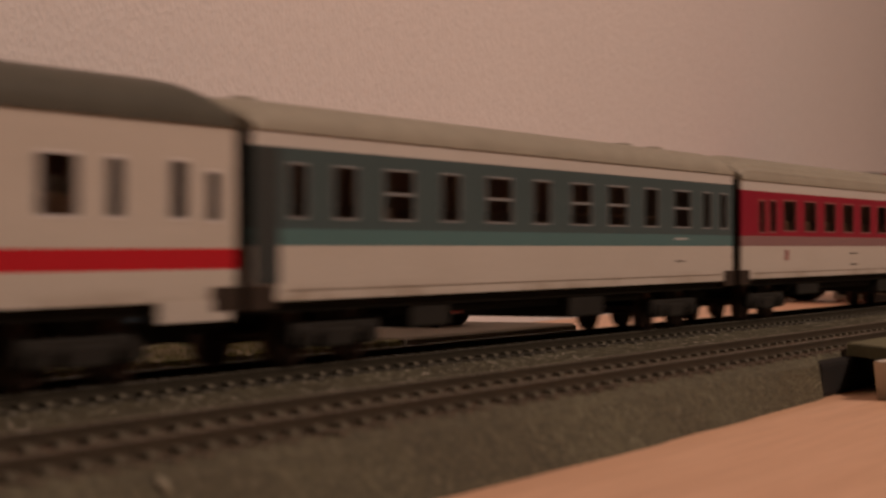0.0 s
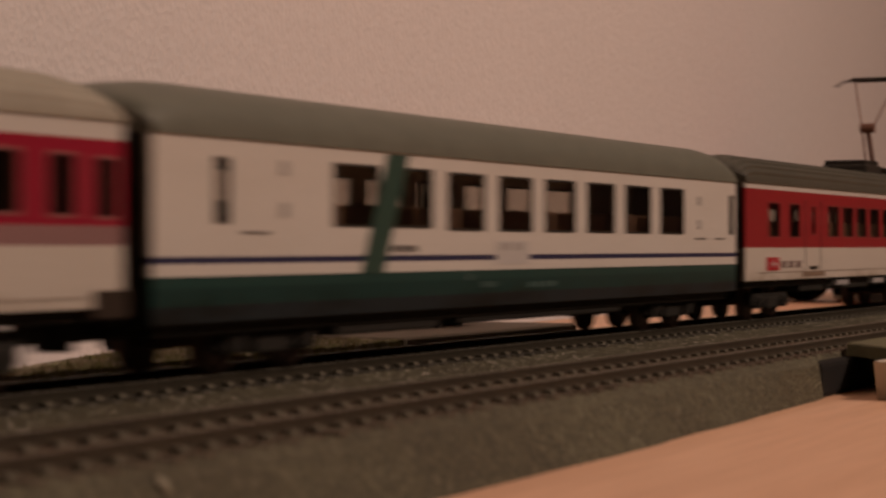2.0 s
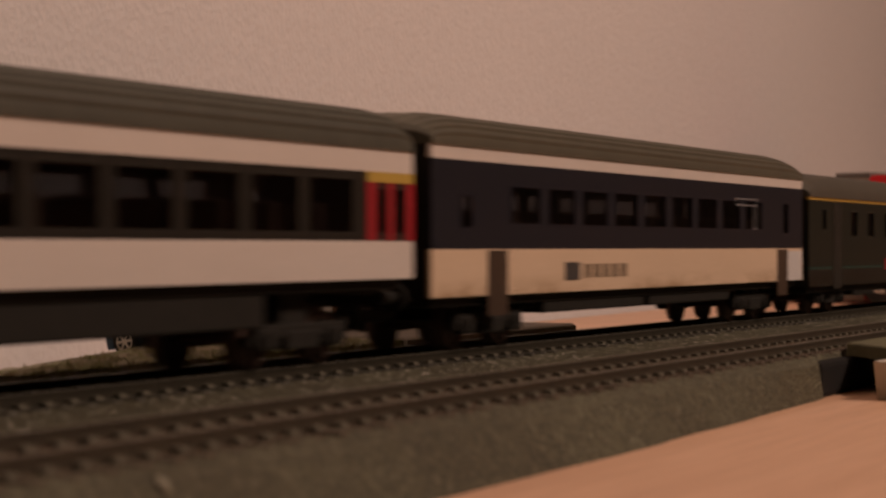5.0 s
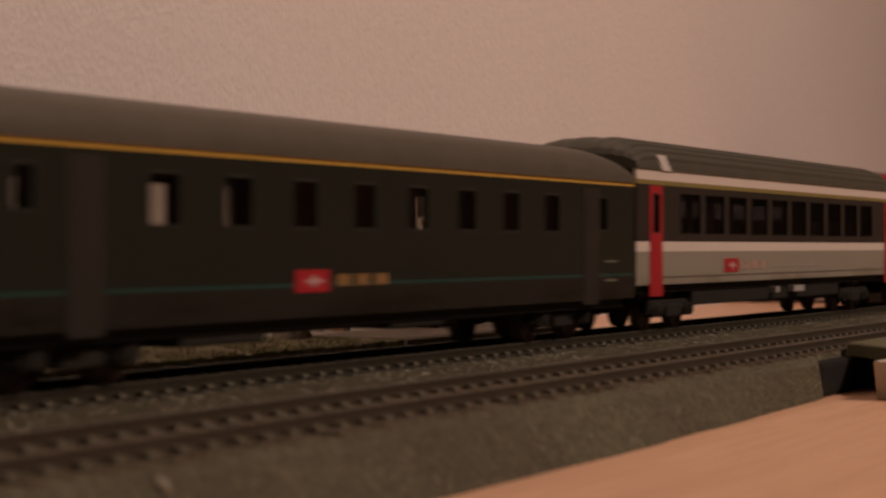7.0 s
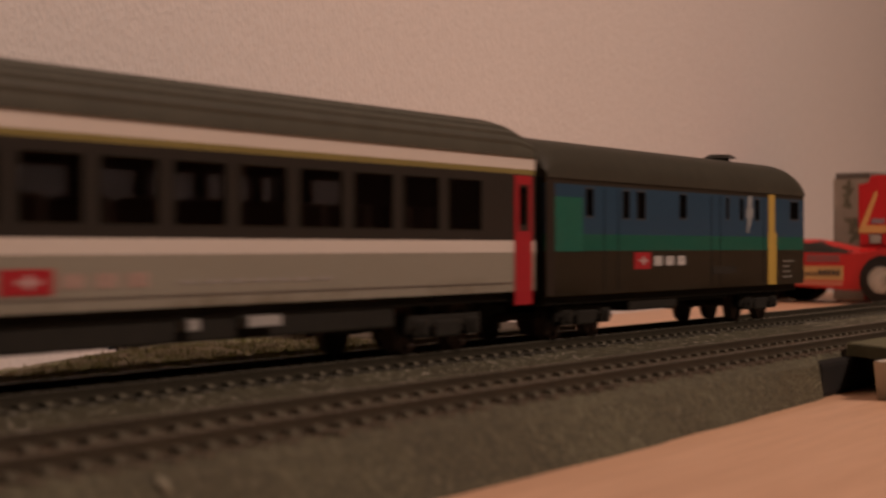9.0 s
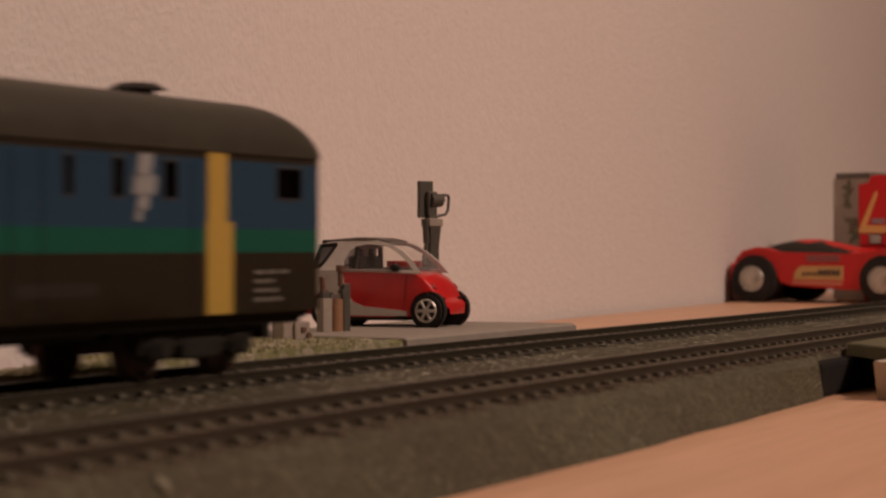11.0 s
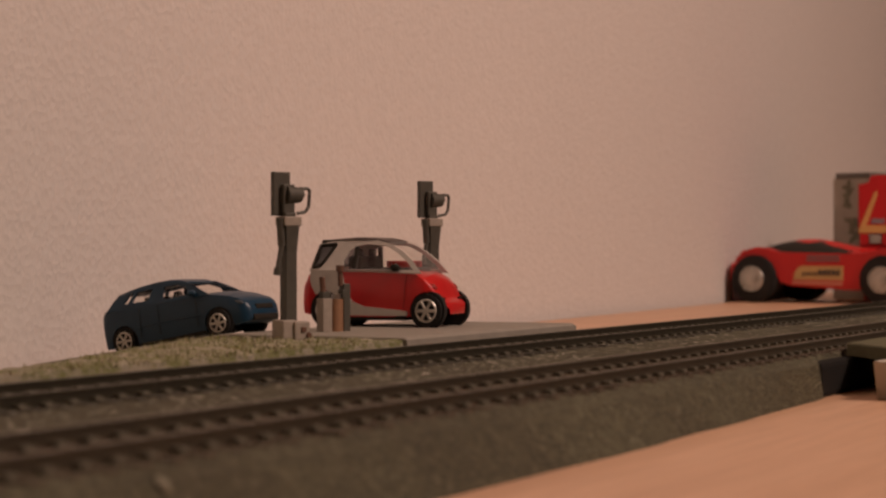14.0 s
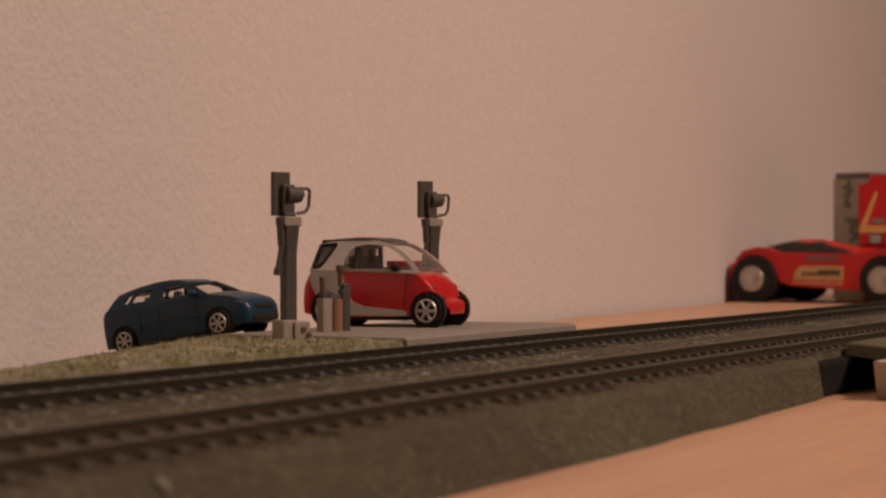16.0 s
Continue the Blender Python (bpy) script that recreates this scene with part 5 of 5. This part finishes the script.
        part("seat", bm, plain("seat_grey", (0.045, 0.038, 0.034), 0.8, scale=500), t)
    bm = bmesh.new()
    block(bm, -3.4 * MM, 7.5 * MM, 8.6 * MM, 9.6 * MM, 14.0 * MM, 17.6 * MM, 0.5 * MM)
    part("door_lining", bm, R, t, "red inner door lining")
    bm = bmesh.new()
    block(bm, 6.5 * MM, 10.5 * MM, -8.8 * MM, 8.8 * MM, 14 * MM, 15.9 * MM, 0.6 * MM)
    part("dashboard", bm, plain("grey_dashboard", (0.10, 0.085, 0.075), 0.7, scale=500), t, "grey dashboard")
    bm = bmesh.new()
    block(bm, -9 * MM, 10.4 * MM, -11.1 * MM, 11.1 * MM, 1.7 * MM, 3.3 * MM, 0.4 * MM)
    part("floor_pan", bm, BLACK, t)


microcar()


# ---- toys by the wall ----
def race_tractor():
    """Red toy racing truck with big tyres, its tail to the wall."""
    m = pose(1.2722, 0.3622, 0, 0, 0, -102.2) @ Matrix.Diagonal((1.04, 1.04, 0.995, 1))
    t = thing("toy_truck", m, "red toy racing truck chassis with fat black tyres", "toy truck")
    R = plain("toy_red_plastic", (0.58, 0.020, 0.018), 0.45, vary=0.12, scale=120)
    bm = bmesh.new()
    fender = [(-36, 14), (-36.4, 21), (-34, 27.5), (-29, 31.6), (-21, 33.8), (-13, 33.2), (-6, 31), (0, 29.8), (44, 29.8), (52, 31.2), (60, 33), (72, 33.4), (78, 29), (80, 16)]
    arch_r = [(73, 14.5), (70, 23), (64, 27.6), (57, 27.2), (51, 22), (49.8, 14), (46, 8.4), (40, 8.2)]
    arch_l = [(2, 10.4), (-5, 12.6), (-6.6, 17), (-9, 23), (-14, 28.2), (-21, 30), (-28, 28), (-31.5, 22), (-32, 14)]
    for s in (-1, 1):
        prism(bm, fender + arch_r + arch_l, 27.5 * s, 32 * s)
    bmesh.ops.bevel(bm, geom=[e for e in bm.edges if abs(e.verts[0].co.y) > 31.9 * MM and abs(e.verts[1].co.y) > 31.9 * MM], offset=0.9 * MM, segments=2, affect="EDGES")
    block(bm, -33 * MM, 78 * MM, -27.6 * MM, 27.6 * MM, 12 * MM, 22 * MM, 1 * MM)
    block(bm, -34 * MM, -20 * MM, -27.6 * MM, 27.6 * MM, 22 * MM, 32 * MM, 2 * MM)
    block(bm, 36 * MM, 78 * MM, -27.6 * MM, 27.6 * MM, 22 * MM, 31 * MM, 2 * MM)
    part("body", bm, R, t, smooth=30)
    bm = bmesh.new()
    block(bm, -37.4 * MM, -33 * MM, -32.5 * MM, 32.5 * MM, 13 * MM, 24 * MM, 1.2 * MM)
    part("bumper", bm, R, t)
    # Dark maroon block stands for the shade between tail and wall.
    bm = bmesh.new()
    block(bm, -36.8 * MM, -30 * MM, -31.5 * MM, 31.5 * MM, 0.6 * MM, 13.2 * MM, 0.8 * MM)
    part("tail_shade", bm, plain("maroon_tail_shade", (0.07, 0.022, 0.022), 0.5, scale=200), t, "dark maroon block standing for the shade below the bumper")
    bm = bmesh.new()
    block(bm, -20 * MM, 37 * MM, -25 * MM, 25 * MM, 22 * MM, 30.2 * MM, 1 * MM)
    loft(bm, [[(x * MM, y * MM, z * MM) for y, z in ((-25, 29.6), (-19, (29.6 + h) / 2 + 1.4), (-9, h), (9, h), (19, (29.6 + h) / 2 + 1.4), (25, 29.6))] for x, h in ((-27, 31.2), (-22, 34.2), (-14, 36.8), (-4, 38.0), (10, 37.4), (24, 33.6), (33, 31.0))])
    part("cockpit", bm, BLACK, t, "black open cockpit", smooth=50)
    bm = bmesh.new()
    loft(bm, [[(x * MM, y * MM, (z + dz) * MM) for y, z, dz in ((-15, h - 3.0, 0), (-10, h - 0.7, 0), (0, h, 0), (10, h - 0.7, 0), (15, h - 3.0, 0))] for x, h in ((-6, 38.6), (4, 38.8), (13, 37.2), (23, 34.8), (36, 33.2))], close=True)
    part("bonnet_hump", bm, R, t, smooth=50)
    chrome = plain("chromed_plastic", (0.60, 0.57, 0.50), 0.25, 0.8, vary=0.25, scale=150)
    for x in (-21, 61.6):
        for s in (-1, 1):
            bm = bmesh.new()
            for rr, w in ((12.2, 15.6), (13.4, 14.8), (14.2, 13.4), (14.5, 11.4)):
                disc(bm, (x * MM, s * 28 * MM, 14.5 * MM), (0, 1, 0), rr * MM, w * MM, 40)
            o = part("wheel", bm, TYRE, t, smooth=40)
            bm = bmesh.new()
            disc(bm, (x * MM, s * 35.4 * MM, 14.5 * MM), (0, 1, 0), 7.8 * MM, 1.6 * MM, 32)
            ring = [((x + 7.4 * math.cos(a)) * MM, s * 36.3 * MM, (14.5 + 7.4 * math.sin(a)) * MM) for a in [k * math.pi / 14 for k in range(28)]]
            for a, b in zip(ring, ring[1:] + ring[:1]):
                rod(bm, a, b, 0.7 * MM, 6)
            disc(bm, (x * MM, s * 36.4 * MM, 14.5 * MM), (0, 1, 0), 3.4 * MM, 2.2 * MM, 24)
            disc(bm, (x * MM, s * 37.4 * MM, 14.5 * MM), (0, 1, 0), 1.6 * MM, 1.4 * MM, 16)
            for k in range(10):
                a = k * math.pi / 5
                disc(bm, ((x + 5.3 * math.cos(a)) * MM, s * 36.3 * MM, (14.5 + 5.3 * math.sin(a)) * MM), (0, 1, 0), 0.9 * MM, 1.0 * MM, 8)
            part("hub", bm, chrome, o, "chromed plastic hub", smooth=40)
    for s in (-1, 1):
        bm = bmesh.new()
        prism(bm, [(4.0, 14.2), (5.2, 18.6), (7.2, 21.4), (10.0, 22.5), (36.2, 22.5), (35.8, 14.2)], 32.0 * s, 32.3 * s)
        p = part("sticker", bm, plain("yellow_sticker", (0.58, 0.38, 0.15), 0.5, vary=0.1, scale=200), t, "yellow sticker with dark lettering")
        bm = bmesh.new()
        prism(bm, [(3.2, 11.4), (3.8, 13.6), (35.8, 13.6), (35.4, 10.6)], 32.0 * s, 32.3 * s)
        part("stripe", bm, plain("pink_stripe", (0.62, 0.20, 0.13), 0.5, vary=0.1, scale=200), p)
        bm = bmesh.new()
        for a, w, h in [(10.2 + 1.9 * i, 1.3, 1.9) for i in range(5)] + [(20.0 + 2.9 * i, 2.2, 3.4) for i in range(5)]:
            prism(bm, [(a, 16.8), (a + w, 16.8), (a + w + 0.4, 16.8 + h), (a + 0.4, 16.8 + h)], 32.2 * s, 32.5 * s)
        part("lettering", bm, DARKPRINT, p)
        for z in (25.2, 27.4):
            bm = bmesh.new()
            prism(bm, [(12.9, z), (12.6, z + 1.5), (33.2, z + 1.5), (33.8, z)], 32.0 * s, 32.3 * s)
            part("grey_print", bm, plain("grey_sticker", (0.26, 0.14, 0.14), 0.5, scale=200), t)


race_tractor()


def carton():
    """Pale printed carton behind the toys."""
    t = thing("toy_carton", pose(1.3768, 0.3421, 0, 0, 0, -25), "pale printed toy carton with a dark top edge", "carton")
    bm = bmesh.new()
    block(bm, -45 * MM, 45 * MM, -22 * MM, 8 * MM, 0, 78 * MM, 0.8 * MM)
    part("box", bm, plain("pale_card", (0.50, 0.46, 0.38), 0.7, vary=0.25, scale=60, grime=(0.40, 0.39, 0.30)), t)
    bm = bmesh.new()
    block(bm, -45.4 * MM, 45.4 * MM, -22.4 * MM, 5.6 * MM, 77.4 * MM, 81 * MM, 0.5 * MM)
    part("lid_edge", bm, plain("grey_card", (0.17, 0.165, 0.14), 0.6, scale=100), t)
    bm = bmesh.new()
    rnd = random.Random(3)
    for cy, cz, spread, count in ((-6, 70, 3, 6), (-4, 62, 4, 9), (-9, 48, 4, 7), (-11, 40, 5, 12), (-3, 30, 5, 9)):
        for _ in range(count):
            y, z, r, tilt = cy + rnd.gauss(0, spread * 0.5), cz + rnd.gauss(0, spread * 0.6), 0.9 + 1.3 * rnd.random(), rnd.random() * 3.1
            ring = []
            for i in range(8):
                a = i * math.pi / 4
                q = r * (0.75 + 0.5 * rnd.random())
                u, v = q * math.cos(a) * 1.7, q * math.sin(a) * 0.8
                ring.append((min(7, max(-21, y + u * math.cos(tilt) - v * math.sin(tilt))), z + u * math.sin(tilt) + v * math.cos(tilt)))
            lift = 45.2 + 0.3 * rnd.random()
            loft(bm, [[(x * MM, q * MM, h * MM) for q, h in ring] for x in (-lift, -44.9)])
    part("print", bm, plain("green_grey_print", (0.27, 0.27, 0.18), 0.6, vary=0.5, scale=150), t, "blotchy green leaf print")


carton()


def brick_truck():
    """Red brick-built trailer with a yellow chevron."""
    t = thing("toy_trailer", pose(1.3115, 0.3245, 0, 0, 0, -76), "red plastic toy trailer with a yellow chevron stripe", "toy truck")
    R = paint_gloss("brick_red_plastic", (0.48, 0.018, 0.020), 0.35)
    bm = bmesh.new()
    prism(bm, [(-19.2, 41.6), (-19.2, 72.6), (-13, 73), (-11.4, 78), (50, 79.4), (50, 41.6)], -16, 16)
    bmesh.ops.bevel(bm, geom=list(bm.edges), offset=0.5 * MM, segments=2, affect="EDGES")
    block(bm, -18 * MM, 50 * MM, -14 * MM, 14 * MM, 28 * MM, 40 * MM, 1 * MM)
    block(bm, -16 * MM, 46 * MM, -13 * MM, 13 * MM, 0, 28 * MM, 1 * MM)
    for x in (-15.8, -2, 12, 26):
        block(bm, (x - 2.6) * MM, (x + 2.6) * MM, -16 * MM, 16 * MM, 34.5 * MM, 42.2 * MM, 0.4 * MM)
    part("body", bm, R, t)
    bm = bmesh.new()
    prism(bm, [(-19.1, 42.4), (-19.1, 44.2), (-8.6, 68.8), (-7.4, 66.4), (-14.2, 47), (50, 47), (50, 42.4)], -16.4, -15.9)
    part("chevron", bm, plain("chevron_yellow", (0.58, 0.32, 0.10), 0.5, vary=0.1, scale=200), t, "yellow chevron")
    bm = bmesh.new()
    prism(bm, [(-11.8, 48.2), (-10.8, 51.2), (-3, 51.2), (-3, 48.2)], -16.5, -15.9)
    part("grey_label", bm, plain("grey_label_print", (0.24, 0.20, 0.21), 0.5, scale=300), t)
    bm = bmesh.new()
    block(bm, -12.4 * MM, -5.4 * MM, -15.6 * MM, -13.9 * MM, 36 * MM, 41.4 * MM, 0.3 * MM)
    part("pale_brick", bm, PALE, t)


brick_truck()


# ---- motion: the coupled train runs past and out, slowing down ----
RUN = [(0.0, 0), (0.5, 167), (1.0, 335), (1.5, 495), (2.0, 660), (2.5, 812), (3.0, 952), (3.5, 1090), (4.0, 1231), (4.2, 1287), (5.25, 1566),
       (6.3, 1820), (6.7, 1914), (7.0, 1985), (7.5, 2081), (8.0, 2176), (8.5, 2262), (9.0, 2360), (9.5, 2453), (10.0, 2545), (10.2, 2580),
       (11.0, 2719), (12.3, 2934), (13.5, 3060), (14.2, 3078), (16.0, 3078)]


def motions():
    for c in COACHES:
        x = c.location.x - 0.0918
        walk(c, [(t, pose(x - 0.88 * d * MM, REAR, RAIL)) for t, d in RUN])


motions()
